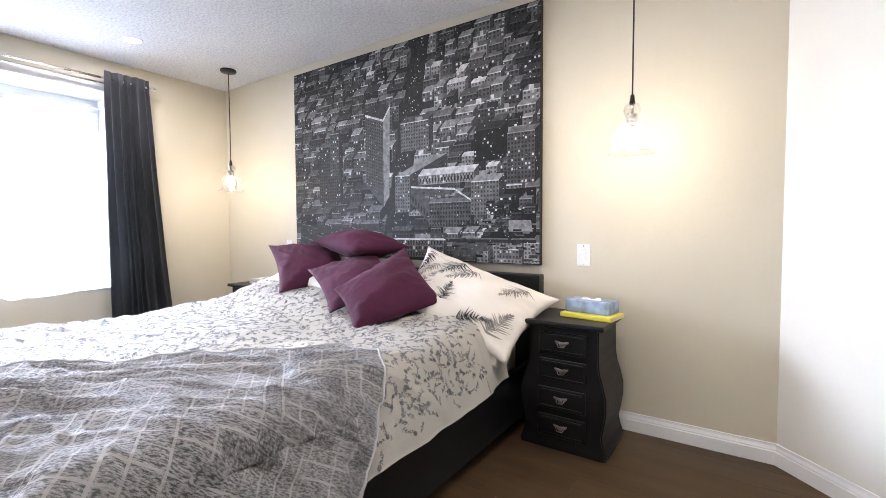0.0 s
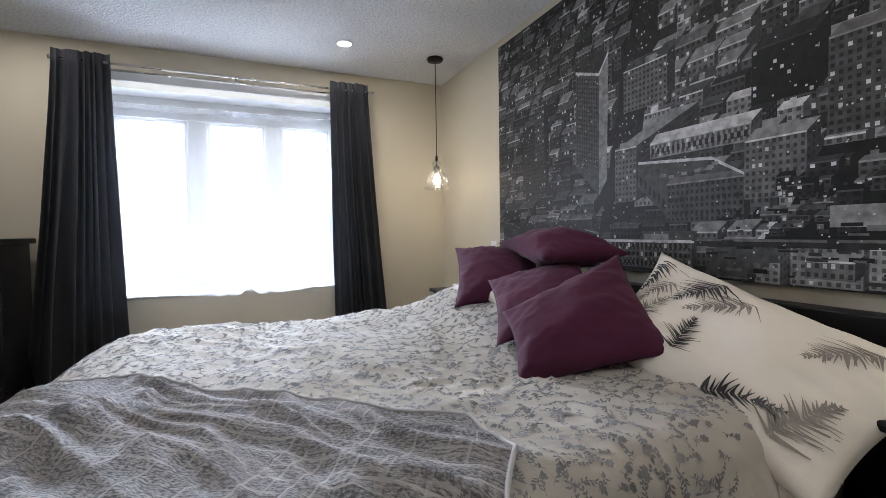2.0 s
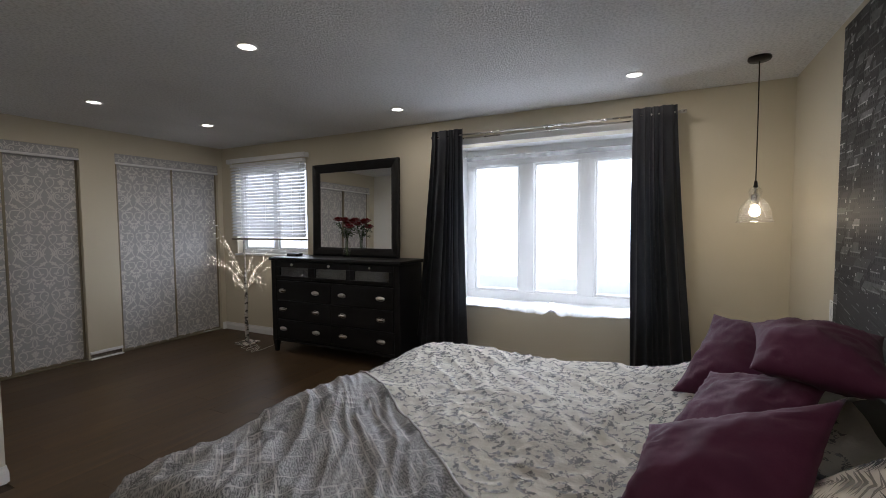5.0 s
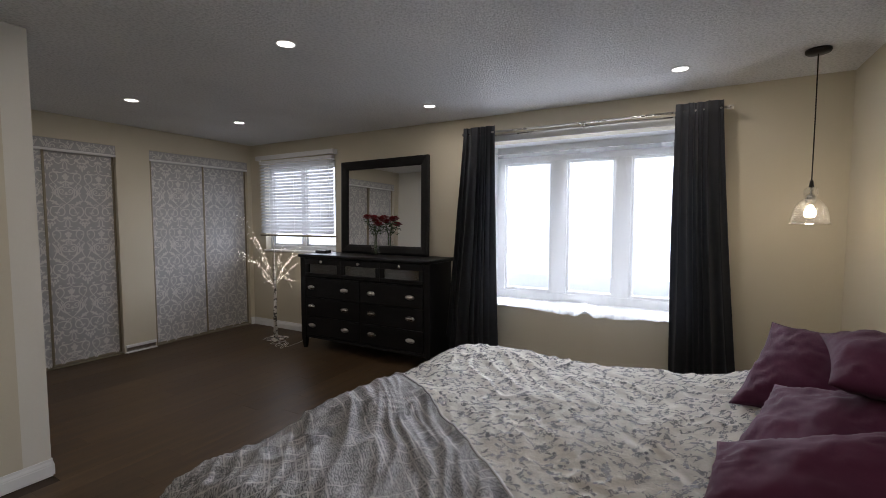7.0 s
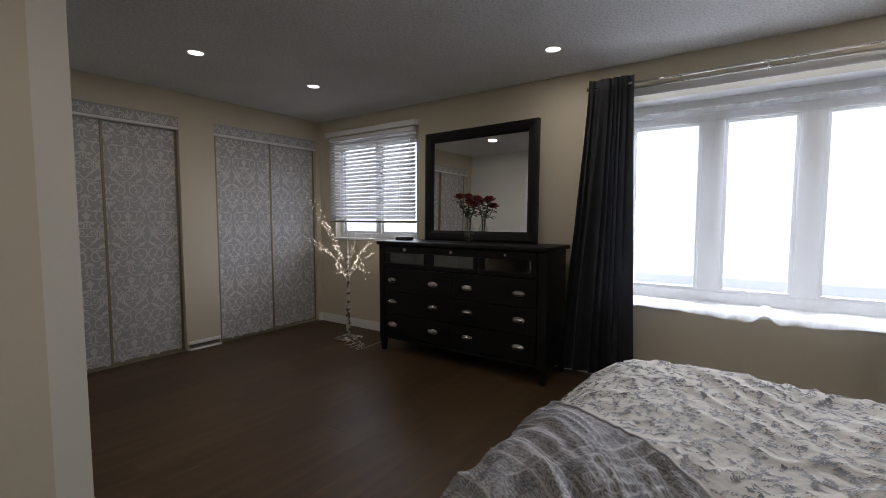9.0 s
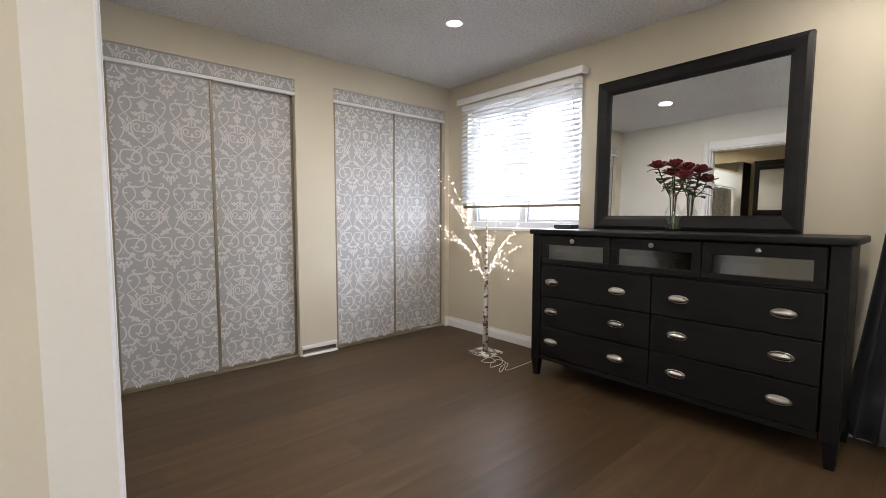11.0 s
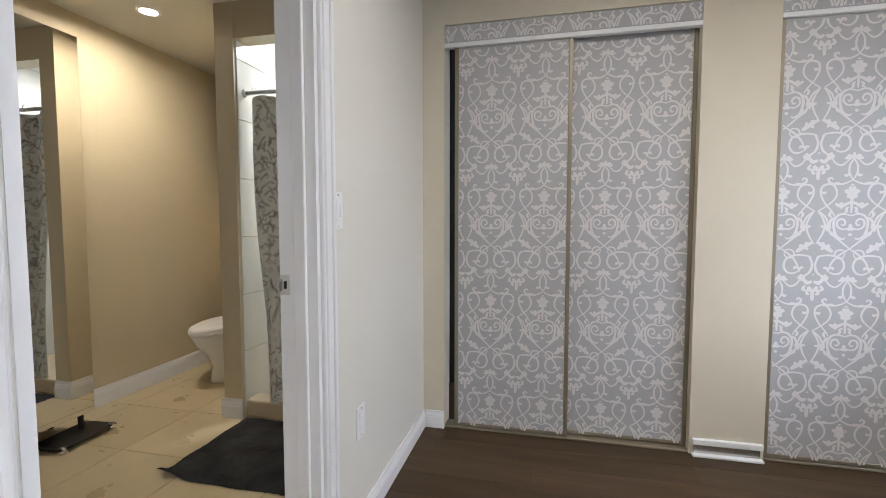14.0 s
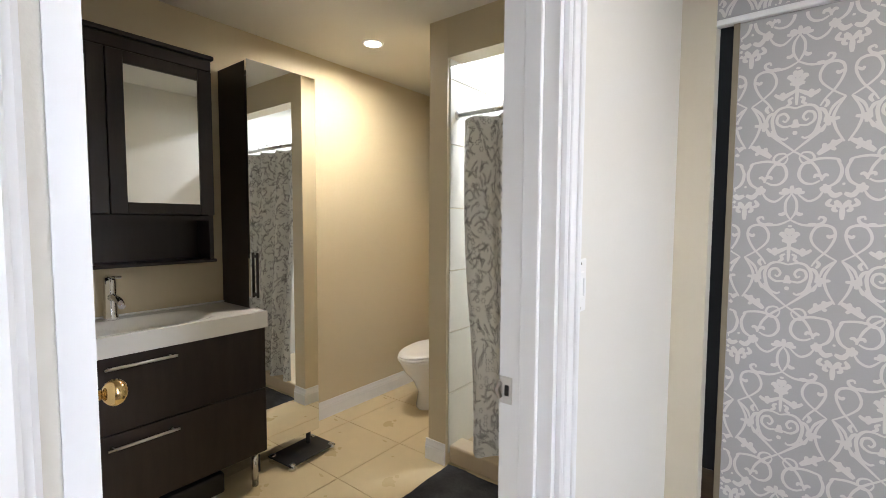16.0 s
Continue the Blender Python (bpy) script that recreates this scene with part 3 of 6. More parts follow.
def curtain(y0t, y1t, y0b, y1b, folds, label, seed):
    yc = (y0t + y1t) / 2
    c = thing("curtain", (W + 0.14, yc, 2.25), label, "curtain", "window curtains")

    def fn(u, v):
        k = v ** 1.25
        y = (y0t + (y1t - y0t) * u) * (1 - k) + (y0b + (y1b - y0b) * u) * k - yc
        amp = (0.009 + 0.014 * min(1, v * 3) + 0.012 * v) * (0.75 + 0.6 * noise.noise((u * 4, v * 1.2, seed + 3)))
        ph = (u + 0.05 * math.sin(u * 9 + seed) + 0.03 * noise.noise((u * 3, v * 1.5, seed))) * folds * 2 * math.pi + seed
        x = amp * math.sin(ph + 0.6 * math.sin(3 * v + seed)) + 0.010 * noise.noise((u * 5, v * 4, seed)) + 0.012 * math.sin(ph * 0.5 + v * 2)
        return (x + 0.016, y + 0.010 * math.cos(ph) * (0.3 + v), 0.04 - v * 2.235)

    bm = bmesh.new()
    sheet(bm, fn, folds * 14, 46)
    bmesh.ops.solidify(bm, geom=bm.faces[:], thickness=0.002)
    part("panel", bm, M_CURTAIN, c, "", True)
    bm = bmesh.new()
    sheet(bm, lambda u, v: (fn(u, v * 0.035)[0] + 0.005, fn(u, v * 0.035)[1], fn(u, v * 0.035)[2]), folds * 14, 2)
    part("heading_tape", bm, M_CURTAIN, c, "", True)
    return c


curtain(-0.19, 0.125, -0.40, 0.17, 8, "long charcoal curtain beside the dresser, gathered on a rod", 0.4)
curtain(1.595, 1.90, 1.595, 2.05, 8, "long charcoal curtain near the bed, gathered on a rod", 2.1)

# ---------------- closets ----------------
def catmull(ctrl, n=7):
    p = [ctrl[0], *ctrl, ctrl[-1]]
    out = []
    for i in range(1, len(p) - 2):
        for s in range(n):
            t = s / n
            out.append(tuple(0.5 * (2 * p[i][k] + (p[i + 1][k] - p[i - 1][k]) * t + (2 * p[i - 1][k] - 5 * p[i][k] + 4 * p[i + 1][k] - p[i + 2][k]) * t * t
                                    + (3 * p[i][k] - p[i - 1][k] - 3 * p[i + 1][k] + p[i + 2][k]) * t ** 3) for k in (0, 1)))
    return out + [ctrl[-1]]


def spiral(cx, cy, r0, r1, a0, turns, n=16):
    return [(cx + (r0 + (r1 - r0) * k / n) * math.cos(a0 + turns * 2 * math.pi * k / n), cy + (r0 + (r1 - r0) * k / n) * math.sin(a0 + turns * 2 * math.pi * k / n)) for k in range(n + 1)]


# strokes of one repeat, drawn on a 348 x 575 sketch grid (x from the heart's axis, y down from its volutes): width, control points
CW, CH = 0.275, 0.556
SKETCH = [
    (15, "0,-38 35,-46 65,-38 83,-10 80,25 65,58 38,72 24,66"), (13, "0,18 18,24 44,25 66,8 62,-16 40,-22 26,-6 36,8 46,2"), (24, "0,2 0,32"), (20, "0,18 14,30"), (20, "0,44 0,58"),
    (16, "0,-50 0,-168"), (18, "0,-186 0,-178"), (24, "0,-150 8,-164 6,-174"), (24, "0,-134 16,-142 26,-154 34,-146"), (20, "0,-118 14,-128 26,-126"), (22, "0,-104 26,-92 46,-84 64,-86 80,-96"), (22, "46,-86 54,-100"), (20, "44,-86 54,-72"),
    (15, "12,-78 26,-70 22,-58 36,-50"), (14, "0,-205 40,-188 82,-186 112,-194 120,-210 104,-216 98,-206"), (20, "62,-188 92,-188"), (12, "0,-205 19,-238 18,-275 0,-302"), (20, "0,-302 0,-332"),
    (22, "0,-306 24,-316 30,-308"), (18, "10,-304 46,-306"), (18, "18,-236 30,-226 44,-228"), (12, "22,-300 58,-274 92,-286 112,-316"), (30, "96,-314 134,-322"), (20, "112,-334 118,-300"),
    (13, "0,-457 50,-425 84,-390 102,-345"), (16, "102,-345 98,-362 80,-366 76,-356"), (15, "102,-352 112,-366 124,-362"), (14, "95,-346 70,-336 40,-342 22,-370 36,-408 90,-425 148,-420 160,-408"),
    (15, "148,-420 166,-382 154,-342 118,-320"), (11, "20,-432 32,-450 60,-448 72,-430 58,-412 32,-414 20,-432"), (28, "82,-440 112,-460 160,-486"), (20, "104,-458 104,-478"), (20, "128,-468 134,-488"), (18, "124,-464 142,-452"),
    (14, "110,20 94,44 60,72 0,118"), (34, "96,14 130,16"), (22, "104,-4 116,36"), (15, "104,34 92,52 80,44 86,36"), (16, "110,8 96,-20 76,-28"), (13, "112,4 122,-24 142,-44 165,-60"),
    (13, "165,-60 118,-88 84,-118 76,-148 92,-178 122,-186 150,-174 156,-142 134,-98 100,-62 82,-36"), (16, "154,-152 138,-144 130,-152"), (16, "98,-58 108,-44 98,-30"), (13, "165,-60 138,-22 128,10 140,52 168,96"), (16, "130,14 150,12"),
    (24, "122,-316 144,-292 170,-300"), (18, "136,-280 124,-262 142,-254"), (24, "150,-274 170,-250"), (18, "152,-262 146,-242 160,-236"), (22, "174,-256 174,-206"), (12, "174,-336 174,-328"),
]
STROKES = [(catmull([(float(q.split(",")[0]) * CW / 348, -float(q.split(",")[1]) * CH / 575) for q in text.split()], 6), wide * 0.00063) for wide, text in SKETCH]


def damask(bm, w, h, x0, shift, y):
    """The printed pattern on a panel w wide and h high, lying at depth y."""
    for i in range(-1, int(w / CW) + 2):
        for j in range(-1, int(h / CH) + 3):
            ox, oz = (i + shift) * CW, (j + 0.023) * CH
            for order, (pts, wide) in enumerate(STROKES):
                for sx in (1, -1):
                    if sx < 0 and all(abs(q[0]) < 1e-6 for q in pts):
                        continue
                    yy = y + order * 0.00006 + (0.00003 if sx < 0 else 0)
                    prev = None
                    n = len(pts) - 1
                    for k, (px, pz) in enumerate(pts):
                        qx, qz = pts[min(k + 1, n)]
                        rx, rz = pts[max(k - 1, 0)]
                        dx, dz = qx - rx, qz - rz
                        ln = math.hypot(dx, dz) or 1
                        hw = wide * (0.30 + 0.26 * math.sin(math.pi * k / n))
                        a = (ox + sx * (px - dz / ln * hw), oz + pz + dx / ln * hw)
                        b = (ox + sx * (px + dz / ln * hw), oz + pz - dx / ln * hw)
                        inside = all(0.004 < q[0] < w - 0.004 and 0.004 < q[1] < h - 0.004 for q in (a, b))
                        cur = [bm.verts.new((x0 + q[0], yy, q[1])) for q in (a, b)] if inside else None
                        if prev and cur:
                            bm.faces.new((prev[0], prev[1], cur[1], cur[0]))
                        prev = cur
    return bm


def closet(c, gap, name_label, shift):
    x0, x1, z1 = c[0], c[1], c[3]
    w = x1 - x0
    fr = thing("closet_track", (x0, S, 0), "closet head rail covered with grey damask paper and a white track", "closet track", "closet tracks")
    part("fascia", boxbm(0, w, -0.02, -0.004, z1 - 0.095, z1 - 0.002, 0.002), M_DOORPANEL, fr)
    bm = bmesh.new()
    damask(bm, w, 0.092, 0, shift + 0.3, -0.0032)
    for v in bm.verts:
        v.co.z += z1 - 0.094
    part("fascia_print", bm, M_DAMASK, fr)
    part("track", boxbm(0, w, -0.03, 0.004, z1 - 0.118, z1 - 0.095, 0.003), M_TRIM, fr)
    part("floor_guide", boxbm(0, w, -0.09, -0.005, 0.001, 0.012, 0.002), M_CHAMP, fr)
    half = (w - gap) / 2 + 0.012
    for k in range(2):
        left = w - gap - half if k else 0.0
        dy = -0.012 if k else -0.048
        d = thing("closet_door", (x0 + left, S + dy, 0.016), name_label, "closet door", "sliding closet doors")
        hh = z1 - 0.12
        part("panel", boxbm(0.012, half - 0.012, -0.018, -0.004, 0.012, hh, 0.001), M_DOORPANEL, d)
        part("print", damask(bmesh.new(), half - 0.03, hh - 0.02, 0.015, shift - 0.014 * k, -0.0032), M_DAMASK, d, "pale scrolling damask print")
        for a in ((0, 0.02), (half - 0.02, half)):
            part("stile", boxbm(*a, -0.024, 0.002, 0.0, hh, 0.002), M_CHAMP, d)
        part("bottom_rail", boxbm(0.02, half - 0.02, -0.022, -0.001, 0.0, 0.018, 0.002), M_CHAMP, d)


closet(C1, 0.055, "sliding closet door papered in grey damask, closet left slightly open", 0.45)
closet(C2, 0.0, "sliding closet door papered in grey damask, closed", 0.1)
vent = thing("floor_register", (-2.55, S, 0), "white metal wall register at the foot of the wall", "vent")
part("face", boxbm(-0.155, 0.155, 0.0, 0.035, 0.0, 0.012, 0.003), M_TRIM, vent)
part("hood", boxbm(-0.155, 0.155, 0.0, 0.02, 0.055, 0.085, 0.004), M_TRIM, vent)
part("grille", boxbm(-0.145, 0.145, 0.0, 0.008, 0.012, 0.055), M_STEEL, vent)

# ---------------- ceiling lights ----------------
def downlight(x, y, z=CEIL):
    d = thing("downlight", (x, y, z), "round recessed ceiling light, switched on", "ceiling light", "recessed lights")
    part("trim_ring", lathe(bmesh.new(), [(0.047, -0.002), (0.049, -0.006), (0.062, -0.005), (0.065, 0.0)], 28), M_TRIM, d, "", True)
    bm = bmesh.new()
    bmesh.ops.create_circle(bm, cap_ends=True, segments=28, radius=0.047, matrix=Matrix.Translation((0, 0, -0.003)))
    part("diffuser", bm, M_LED, d)


# fixtures for all of them, the three added unseen ones too
for _x, _y in DOWNLIGHTS:
    downlight(_x, _y)
for _x, _y in (BATH_LIGHT, SHOWER_LIGHT):
    downlight(_x, _y, BATH_CEIL)

# ---------------- the bed ----------------
BX0, BX1, BY0, BY1, BR, FR = -2.76, -0.78, 0.11, 2.52, 0.10, 0.38
M_THROW = bpy.data.materials.new("grey_woven_throw")
M_THROW.use_nodes = True
_nt = M_THROW.node_tree
_b = _nt.nodes["Principled BSDF"]
_uv = _nt.nodes.new("ShaderNodeTexCoord").outputs["UV"]


def _calc(op, a, b):
    n = _nt.nodes.new("ShaderNodeMath")
    n.operation = op
    for sock, v in ((n.inputs[0], a), (n.inputs[1], b)):
        if hasattr(v, "links"):
            _nt.links.new(v, sock)
        else:
            sock.default_value = v
    return n.outputs[0]


_ground = _mixrgb(_nt, "MIX", _ramp(_nt, _noise(_nt, _uv, 95.0, 2.0, 0.7, (0.8, 2.4, 1)), [(0.40, 0.0), (0.58, 1.0)]), (0.16, 0.16, 0.17), (0.60, 0.59, 0.595))
_ground = _mixrgb(_nt, "MIX", _ramp(_nt, _noise(_nt, _uv, 2.2, 2.0, 0.5), [(0.35, 0.0), (0.65, 0.40)]), _ground, (0.47, 0.46, 0.465))
_sep = _nt.nodes.new("ShaderNodeSeparateXYZ")
_nt.links.new(_uv, _sep.inputs[0])
# broken pale threads both ways, with dark woven patches between some of them
for _ax, _per, _shift, _brk in ((0, 21.0, 0.3, (2.2, 5.0, 1)), (1, 24.0, 0.7, (5.0, 2.2, 1)), (0, 9.0, 0.15, (1.5, 3.0, 1)), (1, 8.0, 0.45, (3.0, 1.5, 1))):
    _c = _calc("ADD", _calc("MULTIPLY", _sep.outputs[_ax], _per), _shift)
    _wn2 = _nt.nodes.new("ShaderNodeTexWhiteNoise")
    _wn2.noise_dimensions = "1D"
    _nt.links.new(_calc("FLOOR", _c, 0.0), _wn2.inputs["W"])
    _on = _calc("MULTIPLY", _calc("LESS_THAN", _calc("FRACT", _c, 0.0), 0.006 * _per), _calc("GREATER_THAN", _wn2.outputs[0], 0.38))
    _on = _calc("MULTIPLY", _on, _ramp(_nt, _noise(_nt, _uv, 1.6, 2.0, 0.5, _brk), [(0.42, 0.0), (0.52, 0.85)]))
    _ground = _mixrgb(_nt, "MIX", _on, _ground, (0.68, 0.66, 0.65))
_pt = _nt.nodes.new("ShaderNodeTexWhiteNoise")
_pt.noise_dimensions = "2D"
_sn = _nt.nodes.new("ShaderNodeVectorMath")
_sn.operation = "SNAP"
_sn.inputs[1].default_value = (0.075, 0.05, 1.0)
_nt.links.new(_uv, _sn.inputs[0])
_nt.links.new(_sn.outputs[0], _pt.inputs["Vector"])
_dk = _calc("MULTIPLY", _calc("GREATER_THAN", _pt.outputs[0], 0.88), _ramp(_nt, _noise(_nt, _uv, 120.0, 2.0, 0.7, (1.7, 0.8, 1)), [(0.40, 0.7), (0.60, 0.1)]))
_ground = _mixrgb(_nt, "MIX", _dk, _ground, (0.10, 0.10, 0.105))
_nt.links.new(_ground, _b.inputs["Base Color"])
_b.inputs["Roughness"].default_value, _b.inputs["Specular IOR Level"].default_value = 0.95, 0.1
_bp = _nt.nodes.new("ShaderNodeBump")
_bp.inputs["Strength"].default_value, _bp.inputs["Distance"].default_value = 0.7, 0.004
_nt.links.new(_noise(_nt, _uv, 95.0, 2.0, 0.7, (0.8, 2.4, 1)), _bp.inputs["Height"])
_nt.links.new(_bp.outputs[0], _b.inputs["Normal"])


def smooth01(a, b, x):
    t = max(0.0, min(1.0, (x - a) / (b - a)))
    return t * t * (3 - 2 * t)


def bed_relief(a, b):
    """Height of puffs and creases of the bedding at a cloth place."""
    h = 0.022 * noise.noise((a * 1.9, b * 1.9, 0.3)) + 0.016 * noise.noise((a * 4.2 + 2, b * 3.4, 1.3))
    c = noise.noise((a * 2.1, b * 2.1, 7.0)) * 0.35
    w = noise.noise(((a * 0.9 + b * 0.5) * 3 + c * 4, (b * 0.85 - a * 0.4) * 10 + c * 5, 4.0))
    h += 0.010 * (1 - min(1, abs(w) * 3.0)) + 0.0035 * noise.noise((a * 11, b * 15, 9.0))
    w2 = noise.noise(((a - b * 0.5) * 4.5 + c * 6, (b + a * 0.35) * 19 + c * 9, 21.0))
    h += 0.0075 * (1 - min(1, abs(w2) * 2.6)) * smooth01(-0.25, 0.35, noise.noise((a * 2.6, b * 2.6, 31.0)))
    h += 0.012 * math.exp(-((b - 1.66 - 0.05 * math.sin(a * 5)) / 0.035) ** 2) * smooth01(-1.5, -1.75, a)
    return h


def drape(a, b, off=0.0, ridge=0.0):
    """A place on the bedding: flat on top, rounded over the edges and hanging down."""
    ca, cb = min(max(a, BX0 + BR), BX1 - BR), min(max(b, BY0 + FR), BY1 + 1)
    da, db = a - ca, b - cb
    s = math.hypot(da, db)
    z = 0.578 + 0.11 * smooth01(1.55, 2.15, b) * smooth01(-1.2, -2.2, a) * smooth01(-2.85, -2.45, a) + 0.05 * smooth01(1.7, 2.3, b)
    lift = bed_relief(a, b) + off + ridge
    if s < 1e-9:
        return Vector((a, b, z + lift))
    d = Vector((da / s, db / s, 0))
    foot = d.y * d.y
    rad = BR + (FR - BR) * foot
    arc = rad * math.pi / 2
    if s < arc:
        t = s / rad
        out, down, nrm = rad * math.sin(t), rad * (1 - math.cos(t)), d * math.sin(t) + Vector((0, 0, math.cos(t)))
    else:
        r, knee, tail = s - arc, 0.30 - 0.26 * foot, 0.12 - 0.03 * foot
        if r > knee:
            r = knee + tail * (1 - math.exp(-(r - knee) / tail))
        flare = 0.42 - 0.30 * foot
        out, down, nrm = rad + r * flare, rad + r * 0.9, (d * 0.9 + Vector((0, 0, flare))).normalized()
        lift += 0.016 * math.sin((a + b * 1.1) * 13 + 2 * noise.noise((a * 3, b * 3, 0))) * min(1, r * 5)
    return Vector((ca, cb, z)) + d * out - Vector((0, 0, down)) + nrm * lift


bed = thing("bed", (-1.77, 1.5, 0), "black wooden platform bed with a low headboard", "bed")
_o = Vector((1.77, -1.5, 0))


def local(bm, o=_o):
    for v in bm.verts:
        v.co += o
    return bm


part("headboard", local(boxbm(-2.84, -0.69, 2.50, 2.58, 0.0, 0.805, 0.006, 2)), M_BLACK, bed)
for _x0, _x1 in ((-2.80, -2.765), (-0.755, -0.72)):
    part("side_rail", local(boxbm(_x0, _x1, 0.30, 2.50, 0.06, 0.33, 0.004)), M_BLACK, bed)
part("foot_rail", local(boxbm(-2.80, -0.72, 0.26, 0.30, 0.06, 0.33, 0.004)), M_BLACK, bed)
part("slat_base", local(boxbm(-2.765, -0.755, 0.30, 2.50, 0.16, 0.22)), M_BLACK, bed)
for _x in (-2.79, -0.80):
    for _y in (0.28, 2.42):
        part("leg", local(boxbm(_x, _x + 0.06, _y, _y + 0.06, 0, 0.16, 0.003)), M_BLACK, bed)
matt = tagged(part("mattress", boxbm(-2.74, -0.80, 0.34, 2.48, 0.222, 0.50, 0.05, 3), M_SHAM), "white mattress under the duvet on the bed", "mattress")

duvet = thing("duvet", (-1.77, 1.5, 0.5), "rumpled cream duvet printed with grey floral sprigs on the bed", "duvet")
_od = Vector((1.77, -1.5, -0.5))
A0, A1, B0, B1 = BX0 - 0.26, BX1 + 0.26, BY0 - 0.20, 2.46


def duvet_ab(u, v):
    return A0 + (A1 - A0) * u + 0.03 * noise.noise((v * 6, u * 2, 3)), B0 + (B1 - B0) * v + 0.02 * noise.noise((u * 6, 5, 3)) - 0.30 * smooth01(0.88, 1.0, u) * smooth01(0.75, 1.0, v)


bm = bmesh.new()
sheet(bm, lambda u, v: drape(*duvet_ab(u, v)) + _od, 200, 180)
bmesh.ops.solidify(bm, geom=bm.faces[:], thickness=-0.012)
part("cover", bm, M_DUVET, duvet, "", True)


def leaf(bm, fn, a, b, ang, ln, wd):
    """A pointed leaf lying on the cloth."""
    ca, sa = math.cos(ang), math.sin(ang)
    vs = [bm.verts.new(fn(a + ca * x - sa * y, b + sa * x + ca * y)) for x, y in ((0, 0), (ln * 0.45, wd), (ln, 0), (ln * 0.5, -wd))]
    bm.faces.new(vs)


rng = random.Random(5)
bm = bmesh.new()
_put = lambda a, b: drape(a, b, 0.0025) + _od
_cells = [(i, j) for i in range(66) for j in range(66)]
for i, j in _cells:
    a = A0 + 0.06 + (A1 - A0 - 0.12) * (i + 0.5 * (j % 2) + rng.uniform(-0.38, 0.38)) / 66
    b = B0 + 0.06 + (B1 - B0 - 0.15) * (j + rng.uniform(-0.38, 0.38)) / 66
    if not (A0 + 0.03 < a < A1 - 0.05) or (a > BX1 - 0.02 and b > 1.95):
        continue
    ang, bend = rng.uniform(0, 6.28), rng.uniform(-16, 16)
    x, y = a, b
    for k in range(rng.randint(3, 7)):
        st = 0.0085
        x2, y2 = x + math.cos(ang) * st, y + math.sin(ang) * st
        px, py = -math.sin(ang) * 0.0007, math.cos(ang) * 0.0007
        bm.faces.new([bm.verts.new(_put(p, q)) for p, q in ((x + px, y + py), (x2 + px, y2 + py), (x2 - px, y2 - py), (x - px, y - py))])
        x, y = x2, y2
        for sd in (-1, 1):
            if rng.random() < 0.8:
                leaf(bm, _put, x, y, ang + sd * rng.uniform(0.4, 1.2), rng.uniform(0.007, 0.015), rng.uniform(0.0018, 0.0034))
        ang += radians(bend)
    if rng.random() < 0.6:
        for k in range(6):
            leaf(bm, _put, x, y, ang + k * 1.05 + rng.uniform(-0.2, 0.2), rng.uniform(0.008, 0.012), 0.0036)
    else:
        leaf(bm, _put, x, y, ang, 0.018, 0.004)
part("sprig_print", bm, M_PRINT, duvet, "grey floral sprigs")["kind"] = "stuff"

throw = thing("throw_blanket", (-1.3, 0.8, 0.55), "grey woven throw with pale crossing threads, spread over the bed corner", "blanket")
_ot = Vector((1.3, -0.8, -0.55))
TC, T1, T2 = Vector((-1.02, 1.54)), Vector((-0.64, -0.768)), Vector((0.768, -0.64))


def throw_fn(u, v):
    s, t = 1.80 * u, 1.06 * v
    rc = 0.13 * max(0.0, 1 - s / 0.13) * max(0.0, 1 - t / 0.13)
    s, t = s + rc * 0.5, t + rc * 0.5
    p = TC + T1 * s + T2 * t
    k = noise.noise((s * 1.4, t * 1.6, 2.0)) * 0.5
    r = noise.noise((s * 1.3 + k, t * 8.5 + k * 3 + s * 1.5, 11.0))
    r2 = noise.noise((s * 5.0 + t * 3, t * 4.0 - s * 2, 15.0))
    r3 = noise.noise((s * 2.2, t * 17 + s * 2.5 + k * 4, 27.0))
    ridge = 0.017 * max(0, 1 - abs(r) * 3.0) + 0.005 * max(0, 1 - abs(r2) * 3.0) + 0.010 * max(0, 1 - abs(r3) * 2.4)
    edge = min(t, s, 0.06) / 0.06
    return drape(p.x + 0.012 * noise.noise((t * 5, 1, 0)), p.y + 0.012 * noise.noise((s * 5, 4, 0)), 0.010 + 0.004 * (1 - edge), ridge * (0.3 + 0.7 * edge)) + _ot


bm = bmesh.new()
g = sheet(bm, throw_fn, 270, 160)
uvl = bm.loops.layers.uv.new("UVMap")
idx = {v: (i / 270 * 1.8, j / 160 * 1.06) for i, row in enumerate(g) for j, v in enumerate(row)}
for f in bm.faces:
    for lp in f.loops:
        lp[uvl].uv = idx[lp.vert]
bmesh.ops.solidify(bm, geom=bm.faces[:], thickness=-0.006)
part("weave", bm, M_THROW, throw, "", True)
for (u0, v0), (u1, v1) in (((0, 0), (1, 0)), ((0, 0), (0, 1))):
    pts = [throw_fn(u0 + (u1 - u0) * k / 80, v0 + (v1 - v0) * k / 80) for k in range(81)]
    part("hem", ring_tube(bmesh.new(), pts, 0.006, 6), M_THROW, throw, "", True)


